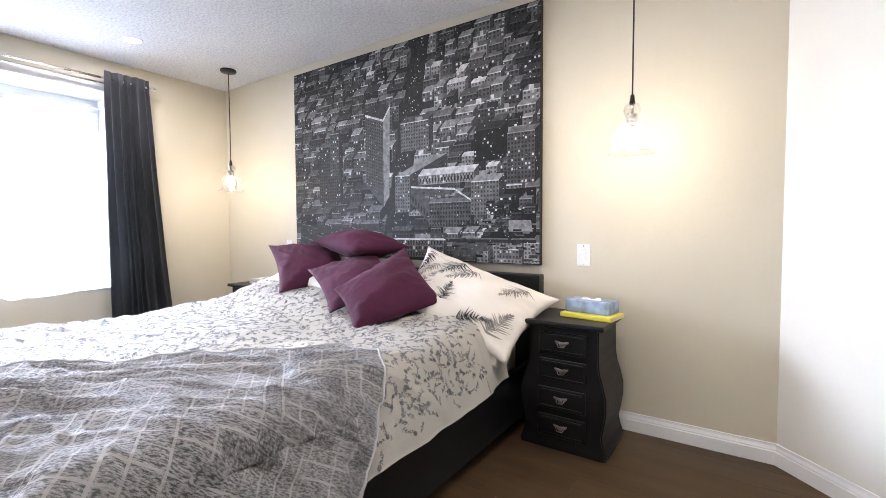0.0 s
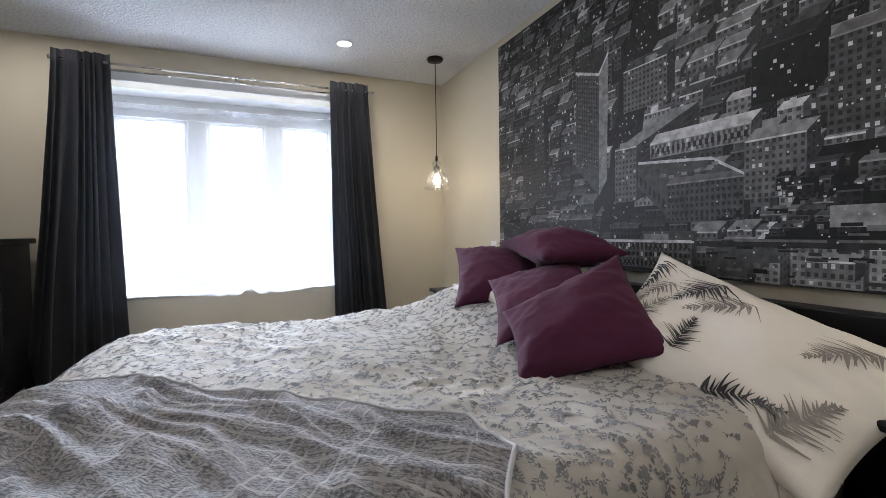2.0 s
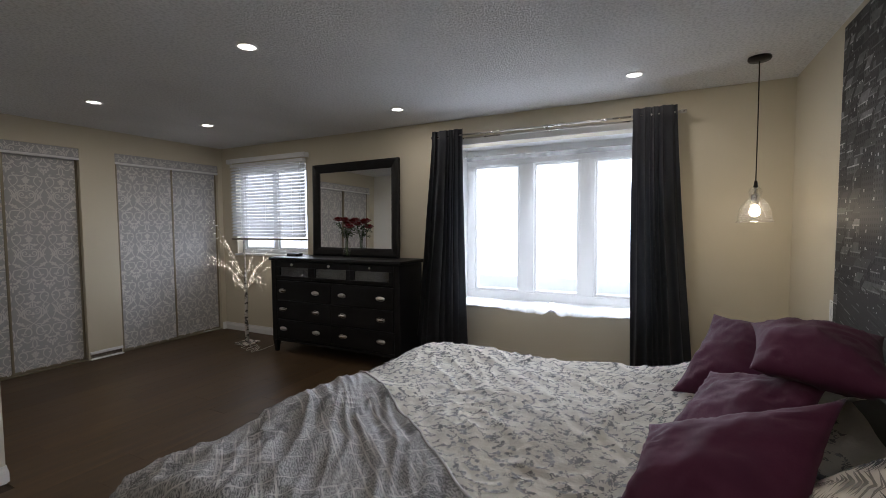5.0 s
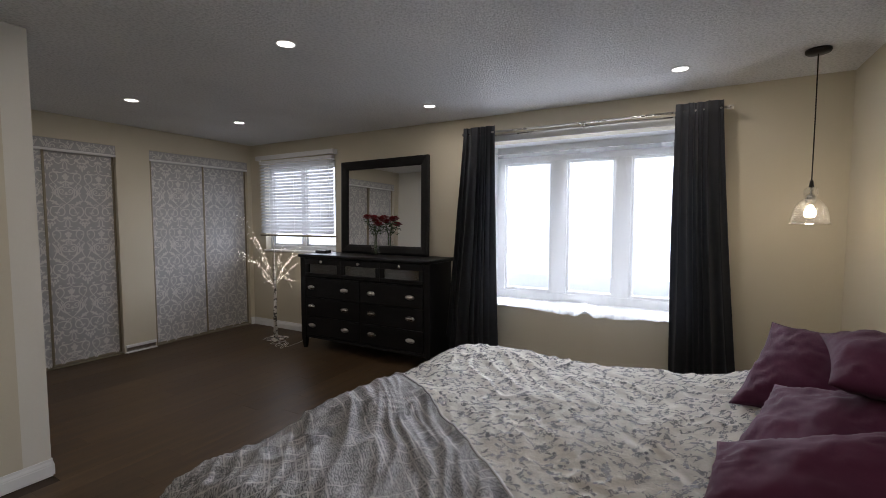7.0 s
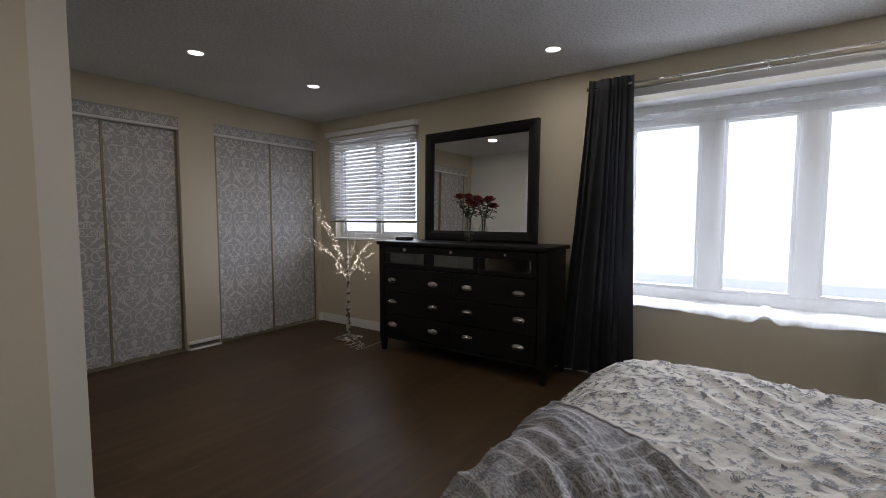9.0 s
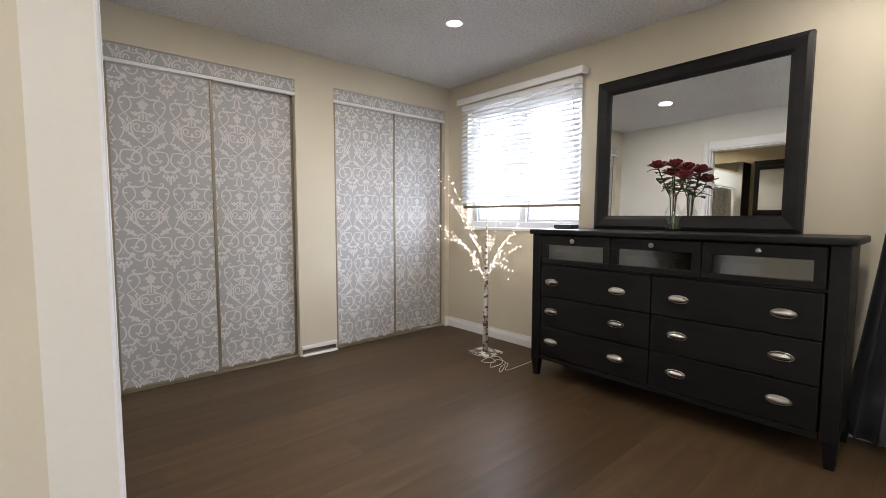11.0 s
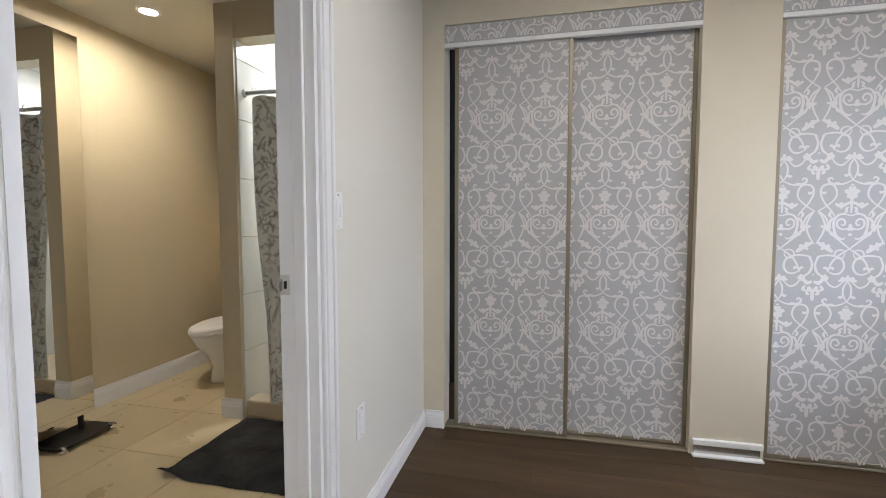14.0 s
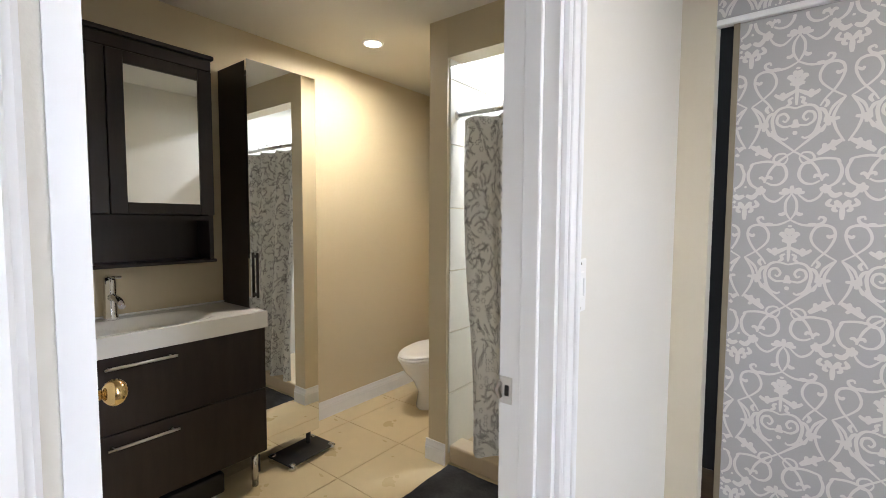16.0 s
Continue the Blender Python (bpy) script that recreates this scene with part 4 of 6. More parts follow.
def cushion(name, corners, thick, material, label, category, group, seed, n=34, up=None):
    """A stuffed cushion between four corners, with dimpled sides and creases."""
    c = [Vector(p) for p in corners]
    mid = sum(c, Vector()) / 4
    nrm = (c[2] - c[0]).cross(c[3] - c[1]).normalized()
    if nrm.z < 0:
        nrm = -nrm
    ob = thing(name, mid, label, category, group)
    bm = bmesh.new()
    rows = {}
    for side in (1, -1):
        for i in range(n + 1):
            for j in range(n + 1):
                p, q = 2 * i / n - 1, 2 * j / n - 1
                if side < 0 and (abs(p) == 1 or abs(q) == 1):
                    rows[side, i, j] = rows[1, i, j]
                    continue
                pin = 0.11
                pp, qq = p * (1 - pin * (1 - q * q)), q * (1 - pin * (1 - p * p))
                flat = (c[0] * (1 - pp) * (1 - qq) + c[1] * (1 + pp) * (1 - qq) + c[2] * (1 + pp) * (1 + qq) + c[3] * (1 - pp) * (1 + qq)) / 4
                e = max(0, (1 - p * p)) * max(0, (1 - q * q))
                h = thick / 2 * (0.7 * e ** 0.55 + 0.3 * e)
                ed = 1 - e ** 0.5
                cr = noise.noise((p * 2.2 + seed, q * 2.2, seed)) * 0.014 + (1 - min(1, abs(noise.noise((p * 3 + q * 2 + seed, q * 2.5 - p * 2, seed * 2))) * 4)) * 0.009 * (0.4 + ed)
                cr += 0.005 * noise.noise((p * 9, q * 9, seed)) * (0.3 + ed)
                rows[side, i, j] = bm.verts.new(flat + nrm * side * (h + cr * min(1, e * 6)) - mid)
    for side in (1, -1):
        for i in range(n):
            for j in range(n):
                f = [rows[side, i, j], rows[side, i + 1, j], rows[side, i + 1, j + 1], rows[side, i, j + 1]]
                bm.faces.new(f if side > 0 else f[::-1])
    part("cover", bm, material, ob, "", True)
    return ob, c, mid, nrm


G = "plum cushions"
cushion("cushion", [(-2.50, 2.065, 0.955), (-2.135, 1.885, 0.67), (-1.84, 2.24, 0.72), (-2.17, 2.40, 0.985)], 0.15, M_PLUM, "square plum cushion standing against the headboard pillows", "cushion", G, 1.0)
cushion("cushion", [(-2.03, 2.02, 0.81), (-1.58, 1.80, 0.615), (-1.33, 2.14, 0.74), (-1.75, 2.33, 0.93)], 0.13, M_PLUM, "small plum cushion tucked behind another cushion", "cushion", G, 2.0)
cushion("cushion", [(-2.19, 2.17, 0.985), (-1.70, 2.10, 0.93), (-1.50, 2.40, 0.945), (-1.95, 2.50, 1.02)], 0.19, M_PLUM, "plump plum cushion lying across two other cushions", "cushion", G, 3.3)
cushion("cushion", [(-1.57, 1.82, 0.745), (-1.33, 1.725, 0.54), (-1.03, 2.105, 0.685), (-1.445, 2.27, 0.955)], 0.19, M_PLUM, "large plum cushion propped in front on the duvet", "cushion", G, 4.1)

sham, cn, md, nr = cushion("pillow", [(-1.36, 2.02, 0.68), (-0.655, 2.03, 0.435), (-0.53, 2.40, 0.70), (-1.41, 2.46, 0.955)], 0.20, M_SHAM, "large cream pillow with grey and black fern print against the headboard", "pillow", "bed pillows", 6.0)
low, _, _, _ = cushion("pillow", [(-1.40, 1.98, 0.60), (-0.70, 2.02, 0.42), (-0.66, 2.42, 0.56), (-1.36, 2.44, 0.70)], 0.13, M_SHAM, "cream pillow lying under the fern printed pillow", "pillow", "bed pillows", 7.0)
west, _, _, _ = cushion("pillow", [(-2.48, 2.02, 0.72), (-1.85, 2.0, 0.70), (-1.85, 2.46, 0.84), (-2.46, 2.46, 0.84)], 0.16, M_SHAM, "cream pillow behind the plum cushions", "pillow", "bed pillows", 8.0)


def on_pillow(p, q):
    pin = 0.11
    pp, qq = p * (1 - pin * (1 - q * q)), q * (1 - pin * (1 - p * p))
    c = cn
    flat = (c[0] * (1 - pp) * (1 - qq) + c[1] * (1 + pp) * (1 - qq) + c[2] * (1 + pp) * (1 + qq) + c[3] * (1 - pp) * (1 + qq)) / 4
    e = max(0, (1 - p * p)) * max(0, (1 - q * q))
    s = 6.0
    ed = 1 - e ** 0.5
    cr = noise.noise((p * 2.2 + s, q * 2.2, s)) * 0.014 + (1 - min(1, abs(noise.noise((p * 3 + q * 2 + s, q * 2.5 - p * 2, s * 2))) * 4)) * 0.009 * (0.4 + ed) + 0.005 * noise.noise((p * 9, q * 9, s)) * (0.3 + ed)
    return flat + nr * (0.10 * (0.7 * e ** 0.55 + 0.3 * e) + cr * min(1, e * 6) + 0.0035) - md


def fern(p0, q0, ang, ln, material, name):
    bm = bmesh.new()
    r = random.Random(int(p0 * 100 + q0 * 37))
    for k in range(22):
        t = (k + r.uniform(-0.4, 0.4)) / 22
        x, y = p0 + math.cos(ang) * ln * t, q0 + math.sin(ang) * ln * t
        for sd in (-1, 1):
            an, l2 = ang + sd * (0.95 - 0.35 * t) + r.uniform(-0.22, 0.22), ln * 0.44 * (1 - t) * r.uniform(0.35, 1.15) + 0.03
            lw = r.uniform(0.009, 0.026)
            for m in range(3):
                f0, f1 = m / 3, (m + 1) / 3
                wd = ln * lw
                qd = []
                for ff, ss in ((f0, 1), (f1, 1), (f1, -1), (f0, -1)):
                    ww = wd * (1 - ff * 0.85) * ss
                    qd.append((x + math.cos(an) * l2 * ff - math.sin(an) * ww, y + math.sin(an) * l2 * ff + math.cos(an) * ww))
                if all(abs(a) < 0.95 and abs(b) < 0.95 for a, b in qd):
                    bm.faces.new([bm.verts.new(on_pillow(a, b)) for a, b in qd])
    if len(bm.faces):
        part(name, bm, material, sham)
    else:
        bm.free()


for k, (p, q, a, l, m) in enumerate([(-0.25, 0.75, -1.9, 0.75, M_PRINT_DARK), (0.05, 0.55, -2.2, 0.7, M_PRINT_TAUPE), (0.62, -0.75, 1.3, 0.75, M_PRINT_TAUPE), (0.7, 0.75, -1.9, 0.6, M_PRINT_TAUPE),
                                     (-0.85, 0.8, -1.7, 0.8, M_PRINT_DARK), (-0.6, 0.35, -2.0, 0.6, M_PRINT_TAUPE), (-0.2, -0.6, 1.6, 0.55, M_PRINT_DARK), (-0.75, -0.5, 1.2, 0.6, M_PRINT_TAUPE), (0.15, -0.8, 0.6, 0.6, M_PRINT_DARK)]):
    fern(p, q, a, l, m, "fern_print")

# ---------------- city picture ----------------
GREYS = [mat("print_grey", (v, v, v * 1.02), 0.48, spec=0.2, var=0.42, scale=34, grain=150, bump=0.08, bscale=300) for v in (0.009, 0.020, 0.036, 0.062, 0.11, 0.20, 0.48)]
PX0, PX1, PZ0, PZ1 = -2.905, -0.73, 0.85, 2.345
PW, PH = PX1 - PX0, PZ1 - PZ0
pic = thing("city_canvas", ((PX0 + PX1) / 2, N, (PZ0 + PZ1) / 2), "large black and white aerial city canvas on the wall", "picture")
part("stretcher", boxbm(-PW / 2, PW / 2, -0.035, -0.001, -PH / 2, PH / 2, 0.002), GREYS[1], pic)
me = bpy.data.meshes.new("city_print")
vs, fs, ms = [], [], []
layer = [0]
rng = random.Random(11)


def pquad(pts, g):
    """One tone of the print; pts in 0..1 of the canvas."""
    pts = [(min(max(x, 0.001), 0.999), min(max(y, 0.001), 0.999)) for x, y in pts]
    layer[0] += 1
    y = -0.0356 - layer[0] * 2.0e-7
    k = len(vs)
    vs.extend([((x - 0.5) * PW, y, (z - 0.5) * PH) for x, z in pts])
    fs.append(tuple(range(k, k + len(pts))))
    ms.append(g)


def block(x, z, w, h, d, tone, lit=0.25, skew=0.35, rows=None):
    """A building seen from above: front, side and roof with rows of windows."""
    sx = d * skew
    pquad([(x, z), (x + w, z), (x + w, z + h), (x, z + h)], tone)
    pquad([(x + w, z), (x + w + sx, z + d * 0.5), (x + w + sx, z + h + d * 0.5), (x + w, z + h)], max(0, tone - 2))
    pquad([(x, z + h), (x + w, z + h), (x + w + sx, z + h + d * 0.5), (x + sx, z + h + d * 0.5)], min(6, tone + rng.choice((-1, 1, 1))))
    pquad([(x, z + h - 0.004), (x + w, z + h - 0.004), (x + w, z + h), (x, z + h)], min(6, tone + 2))
    nx, nz = max(2, int(w / 0.010)), max(2, int(h / 0.016))
    for i in range(nx):
        for j in range(nz):
            wx, wz = x + w * (i + 0.25) / nx, z + h * (j + 0.2) / nz
            r = rng.random()
            pquad([(wx, wz), (wx + w * 0.5 / nx, wz), (wx + w * 0.5 / nx, wz + h * 0.5 / nz), (wx, wz + h * 0.5 / nz)], 6 if r < lit * 0.35 else max(0, tone - 2))
    for j in range(nz):
        for i in range(3):
            if sx > 0.012:
                f, wz = (i + 0.3) / 3, z + h * (j + 0.2) / nz
                pquad([(x + w + sx * f, wz + d * 0.5 * f), (x + w + sx * (f + 0.15), wz + d * 0.5 * (f + 0.15)), (x + w + sx * (f + 0.15), wz + d * 0.5 * (f + 0.15) + h * 0.5 / nz), (x + w + sx * f, wz + d * 0.5 * f + h * 0.5 / nz)],
                      5 if rng.random() < lit * 0.2 else max(0, tone - 3) if tone > 2 else tone)
    if rng.random() < 0.7:
        bx = x + w * rng.uniform(0.2, 0.6)
        pquad([(bx, z + h), (bx + w * 0.25, z + h), (bx + w * 0.25, z + h + 0.018), (bx, z + h + 0.018)], min(6, tone + 1))


rows = 21
for r in range(rows):
    z = 0.96 - r / rows * 0.95
    near = r / rows
    x = -0.03 + rng.uniform(0, 0.02)
    while x < 1.0:
        w = rng.uniform(0.02, 0.055) * (1 + near * 0.7)
        h = rng.uniform(0.025, 0.08) * (1 + near * 0.5)
        ave = 0.615 - 0.12 * (1 - z) if z > 0.15 else 9
        if not (x < ave + 0.02 and x + w > ave - 0.035):
            base = rng.choice((1, 2, 3, 3, 4, 4, 5)) if x > 0.35 else rng.choice((1, 2, 2, 3, 3, 4))
            block(x, z - h * 0.6, w, h, rng.uniform(0.02, 0.06), base, rng.uniform(0.1, 0.5))
        x += w + rng.uniform(0.002, 0.02)
pquad([(0.585, 1.0), (0.645, 1.0), (0.545, 0.12), (0.455, 0.12)], 1)
for k in range(150):
    t = rng.random()
    x, z = 0.615 - 0.115 * t + rng.uniform(-0.025, 0.025) * (0.6 + t * 0.6), 1.0 - 0.88 * t
    pquad([(x, z), (x + 0.003, z), (x + 0.003, z + 0.005), (x, z + 0.005)], 6 if rng.random() < 0.35 else 3)
# the wedge tower between the avenues
pquad([(0.375, 0.70), (0.455, 0.66), (0.455, 0.25), (0.375, 0.36)], 3)
pquad([(0.455, 0.66), (0.485, 0.72), (0.48, 0.30), (0.455, 0.25)], 5)
pquad([(0.375, 0.70), (0.455, 0.66), (0.485, 0.72), (0.44, 0.75)], 2)
pquad([(0.375, 0.705), (0.455, 0.665), (0.455, 0.655), (0.375, 0.695)], 6)
pquad([(0.455, 0.665), (0.485, 0.725), (0.485, 0.712), (0.455, 0.653)], 6)
for i in range(9):
    for j in range(20):
        x, z = 0.38 + i * 0.0082, 0.37 + j * 0.016 - i * 0.004
        pquad([(x, z), (x + 0.004, z - 0.002), (x + 0.004, z + 0.006), (x, z + 0.008)], 1)
block(0.14, 0.28, 0.11, 0.30, 0.04, 2, 0.3)
block(0.20, 0.42, 0.045, 0.22, 0.03, 3, 0.3)
block(0.53, 0.50, 0.11, 0.13, 0.05, 4, 0.2)
block(0.505, 0.22, 0.06, 0.17, 0.16, 4, 0.2, 0.9)
pquad([(0.57, 0.26), (0.64, 0.17), (0.79, 0.17), (0.79, 0.26), (0.73, 0.31), (0.57, 0.33)], 3)
block(0.64, 0.15, 0.15, 0.11, 0.03, 3, 0.05)
block(0.60, 0.34, 0.20, 0.045, 0.05, 5, 0.2)
block(0.79, 0.20, 0.09, 0.14, 0.05, 4, 0.2)
block(0.80, 0.42, 0.09, 0.13, 0.05, 0, 0.4)
block(0.905, 0.32, 0.08, 0.20, 0.04, 3, 0.5)
pquad([(0.82, 0.10), (0.99, 0.10), (0.99, 0.30), (0.90, 0.30), (0.86, 0.18)], 0)
for k in range(26):
    block(rng.uniform(0.83, 0.96), rng.uniform(0.11, 0.26), rng.uniform(0.015, 0.04), rng.uniform(0.012, 0.035), 0.02, rng.choice((1, 1, 2, 3)), 0.4)
pquad([(0.91, 0.13), (0.98, 0.13), (0.975, 0.175), (0.91, 0.175)], 5)
# even patch low on the left: reflected window haze put into the print
pquad([(0.02, 0.02), (0.44, 0.02), (0.42, 0.16), (0.03, 0.17)], 2)
pquad([(0.70, 0.085), (0.99, 0.085), (0.99, 0.105), (0.70, 0.105)], 1)
pquad([(0.70, 0.098), (0.99, 0.098), (0.99, 0.104), (0.70, 0.104)], 4)
pquad([(0.72, 0.01), (0.80, 0.01), (0.86, 0.085), (0.74, 0.085)], 3)
block(0.455, 0.015, 0.24, 0.085, 0.05, 4, 0.1, 0.2)
block(0.49, 0.10, 0.08, 0.04, 0.03, 2, 0.1)
block(0.88, 0.02, 0.06, 0.04, 0.03, 4, 0.2)
# courses of windows on the large corner block and the low front building
for i in range(13):
    for j in range(2):
        x, z = 0.648 + i * 0.0108, 0.165 + j * 0.04
        if (i + j) % 4:
            pquad([(x, z), (x + 0.004, z), (x + 0.004, z + 0.014), (x, z + 0.014)], 1)
for i in range(20):
    for j in range(3):
        x, z = 0.462 + i * 0.0115, 0.024 + j * 0.026
        pquad([(x, z), (x + 0.006, z), (x + 0.006, z + 0.013), (x, z + 0.013)], 6 if rng.random() < 0.08 else 1)
pquad([(0.455, 0.092), (0.70, 0.092), (0.70, 0.098), (0.455, 0.098)], 6)
for i in range(17):
    x = 0.605 + i * 0.0115
    pquad([(x, 0.352), (x + 0.006, 0.352), (x + 0.006, 0.368), (x, 0.368)], 1)
for i in range(6):
    pquad([(0.575 + i * 0.011, 0.268 - i * 0.0142), (0.581 + i * 0.011, 0.26 - i * 0.0142), (0.581 + i * 0.011, 0.285 - i * 0.0142), (0.575 + i * 0.011, 0.293 - i * 0.0142)], 1)
pquad([(0.57, 0.33), (0.73, 0.31), (0.79, 0.26), (0.79, 0.267), (0.732, 0.318), (0.57, 0.338)], 6)
for k in range(14):
    x, z = rng.uniform(0.60, 0.74), rng.uniform(0.275, 0.30)
    pquad([(x, z), (x + 0.012, z), (x + 0.012, z + 0.009), (x, z + 0.009)], rng.choice((2, 4, 5)))
for k in range(60):
    x, z = rng.uniform(0.72, 0.99), rng.uniform(0.01, 0.17)
    w, hh = rng.uniform(0.006, 0.03), rng.uniform(0.003, 0.012)
    pquad([(x, z), (x + w, z), (x + w, z + hh), (x, z + hh)], rng.choice((0, 1, 2, 3, 4)))
for k in range(70):
    x, z = rng.uniform(0.02, 0.44), rng.uniform(0.02, 0.19)
    w = rng.uniform(0.01, 0.05)
    pquad([(x, z), (x + w, z - w * 0.3), (x + w, z - w * 0.3 + 0.004), (x, z + 0.004)], rng.choice((1, 3, 3, 4, 5)))
for k in range(620):
    x, z = rng.random(), rng.random()
    s = rng.uniform(0.0012, 0.0032)
    pquad([(x, z), (x + s, z), (x + s, z + s * 1.4), (x, z + s * 1.4)], 6)
me.from_pydata(vs, [], fs)
for m in GREYS:
    me.materials.append(m)
me.polygons.foreach_set("material_index", ms)
pr = new("city_print", me)
pr.parent = pic

# ---------------- pendants ----------------
def pendant(x, y, label):
    p = thing("pendant_lamp", (x, y, CEIL), label, "pendant lamp", "bedside pendants")
    part("canopy", lathe(bmesh.new(), [(0.001, 0), (0.062, 0), (0.064, -0.012), (0.058, -0.022), (0.012, -0.026), (0.001, -0.026)], 28), M_DARKMETAL, p, "", True)
    part("cord", ring_tube(bmesh.new(), [(0, 0, -0.026), (0.001, 0.001, -0.4), (0, 0, -0.77)], 0.0035, 8), M_DARKMETAL, p, "", True)
    part("cap", lathe(bmesh.new(), [(0.001, -0.76), (0.009, -0.765), (0.011, -0.79), (0.014, -0.80), (0.012, -0.805)], 16), M_DARKMETAL, p, "", True)
    part("stem", ring_tube(bmesh.new(), [(0, 0, -0.80), (0, 0, -0.85)], 0.006, 8), M_STEEL, p, "", True)
    bm = bmesh.new()
    lathe(bm, [(0.001, -0.845), (0.022, -0.85), (0.024, -0.86), (0.02, -0.864), (0.024, -0.868), (0.024, -0.885), (0.02, -0.888), (0.022, -0.893), (0.021, -0.91), (0.001, -0.912)], 18)
    part("socket", bm, M_STEEL, p, "", True)
    bm = bmesh.new()
    lathe(bm, [(0.013, -0.80), (0.03, -0.808), (0.038, -0.83), (0.032, -0.855), (0.028, -0.868), (0.045, -0.882), (0.066, -0.905), (0.082, -0.94), (0.089, -0.98), (0.092, -1.01), (0.103, -1.022), (0.103, -1.025), (0.09, -1.013)], 32)
    sh = part("shade", bm, M_RIBBED, p, "clear ribbed glass bell shade", True)
    sh.visible_shadow = False
    bm = bmesh.new()
    for k in range(7):
        z, r = -0.915 - k * 0.014, [0.071, 0.077, 0.082, 0.085, 0.088, 0.09, 0.0915][k]
        ring_tube(bm, [(r * math.cos(a), r * math.sin(a), z) for a in (2 * math.pi * i / 28 for i in range(29))], 0.0018, 4, False)
    rb = part("rib", bm, M_RIBBED, sh)
    rb.visible_shadow = False
    bm = bmesh.new()
    lathe(bm, [(0.001, -0.91), (0.012, -0.912), (0.014, -0.922), (0.026, -0.940), (0.030, -0.957), (0.025, -0.976), (0.012, -0.986), (0.001, -0.988)], 16)
    bl = part("bulb", bm, M_BULB, p, "glowing warm bulb", True)
    bl.visible_shadow = False


for (_x, _y), _l in zip(PENDANTS, ("lit glass bell pendant hanging near the window corner", "lit glass bell pendant hanging above the bedside table")):
    pendant(_x, _y, _l)


# ---------------- nightstands ----------------
def nightstand(x, y, label, items=True):
    t = thing("nightstand", (x, y, 0), label, "nightstand", "nightstands")
    prof = [(0.0, 0.205, 0.175), (0.02, 0.208, 0.178), (0.06, 0.195, 0.172), (0.10, 0.186, 0.168), (0.16, 0.196, 0.172), (0.22, 0.207, 0.178), (0.28, 0.206, 0.178), (0.34, 0.192, 0.172), (0.39, 0.176, 0.166), (0.44, 0.168, 0.163), (0.50, 0.166, 0.162), (0.595, 0.166, 0.162)]
    bm = bmesh.new()
    rings = [[bm.verts.new((sx * w, sy * d if sy < 0 else 0.17, z)) for sx, sy in ((-1, -1), (1, -1), (1, 1), (-1, 1))] for z, w, d in prof]
    for a, b in zip(rings, rings[1:]):
        for k in range(4):
            bm.faces.new((a[k], a[(k + 1) % 4], b[(k + 1) % 4], b[k]))
    bm.faces.new(rings[0])
    bm.faces.new(rings[-1])
    bmesh.ops.bevel(bm, geom=[e for e in bm.edges if abs(e.verts[0].co.z - e.verts[1].co.z) > 0.01], offset=0.006, segments=2, affect="EDGES")
    part("body", bm, M_BLACK, t)
    bm = boxbm(-0.195, 0.195, -0.19, 0.175, 0.595, 0.62, 0.008, 2)
    part("tabletop", bm, M_BLACK, t)
    for k, z in enumerate((0.515, 0.385, 0.25, 0.115)):
        d = 0.180 if k > 1 else 0.168
        dr = part("drawer", boxbm(-0.115, 0.115, -d - 0.006, -d + 0.03, z - 0.052, z + 0.052, 0.004), M_BLACK, t)
        bm = bmesh.new()
        box(bm, -0.10, 0.10, -d - 0.011, -d - 0.004, z + 0.034, z + 0.042, 0.002)
        box(bm, -0.10, 0.10, -d - 0.011, -d - 0.004, z - 0.042, z - 0.034, 0.002)
        part("bead", bm, M_BLACK, dr)
        bm = bmesh.new()
        ball(bm, (0, -d - 0.011, z), 0.012, 10, 6, (1, 0.5, 1))
        for sx in (-1, 1):
            ball(bm, (sx * 0.017, -d - 0.009, z + 0.006), 0.010, 8, 6, (1.2, 0.4, 0.8))
            ball(bm, (sx * 0.028, -d - 0.008, z + 0.010), 0.006, 8, 6, (1, 0.5, 1))
        ring_tube(bm, [(-0.02, -d - 0.012, z), (-0.012, -d - 0.02, z - 0.012), (0.012, -d - 0.02, z - 0.012), (0.02, -d - 0.012, z)], 0.0025, 6)
        part("handle", bm, M_PEWTER, dr, "small ornate metal pull", True)
    return t


nightstand(-0.465, 2.405, "black bombe nightstand with four drawers beside the bed")
nightstand(-3.10, 2.40, "black nightstand in the window corner beside the bed")
bk = thing("yellow_book", (-0.385, 2.44, 0.62), "bright yellow slim box set on the nightstand", "box", "", -8)
part("cover", boxbm(-0.13, 0.13, -0.085, 0.085, 0.0, 0.022, 0.003), M_YELLOW, bk)
part("label_edge", boxbm(0.128, 0.1315, -0.07, 0.07, 0.006, 0.016), M_PAPER, bk)
tb = thing("tissue_box", (-0.39, 2.455, 0.642), "blue floral tissue box on the yellow box", "tissue box", "", -8)
part("carton", boxbm(-0.115, 0.115, -0.06, 0.06, 0.0, 0.062, 0.004), M_TISSUEBOX, tb)
bm = bmesh.new()
sheet(bm, lambda u, v: (-0.05 + 0.1 * u, -0.012 + 0.024 * v, 0.0615 + 0.012 * math.sin(math.pi * v) * (0.6 + 0.4 * math.sin(u * 9))), 12, 6)
part("tissue", bm, M_PLASTIC, tb, "white paper tissue", True)
z = 0.62
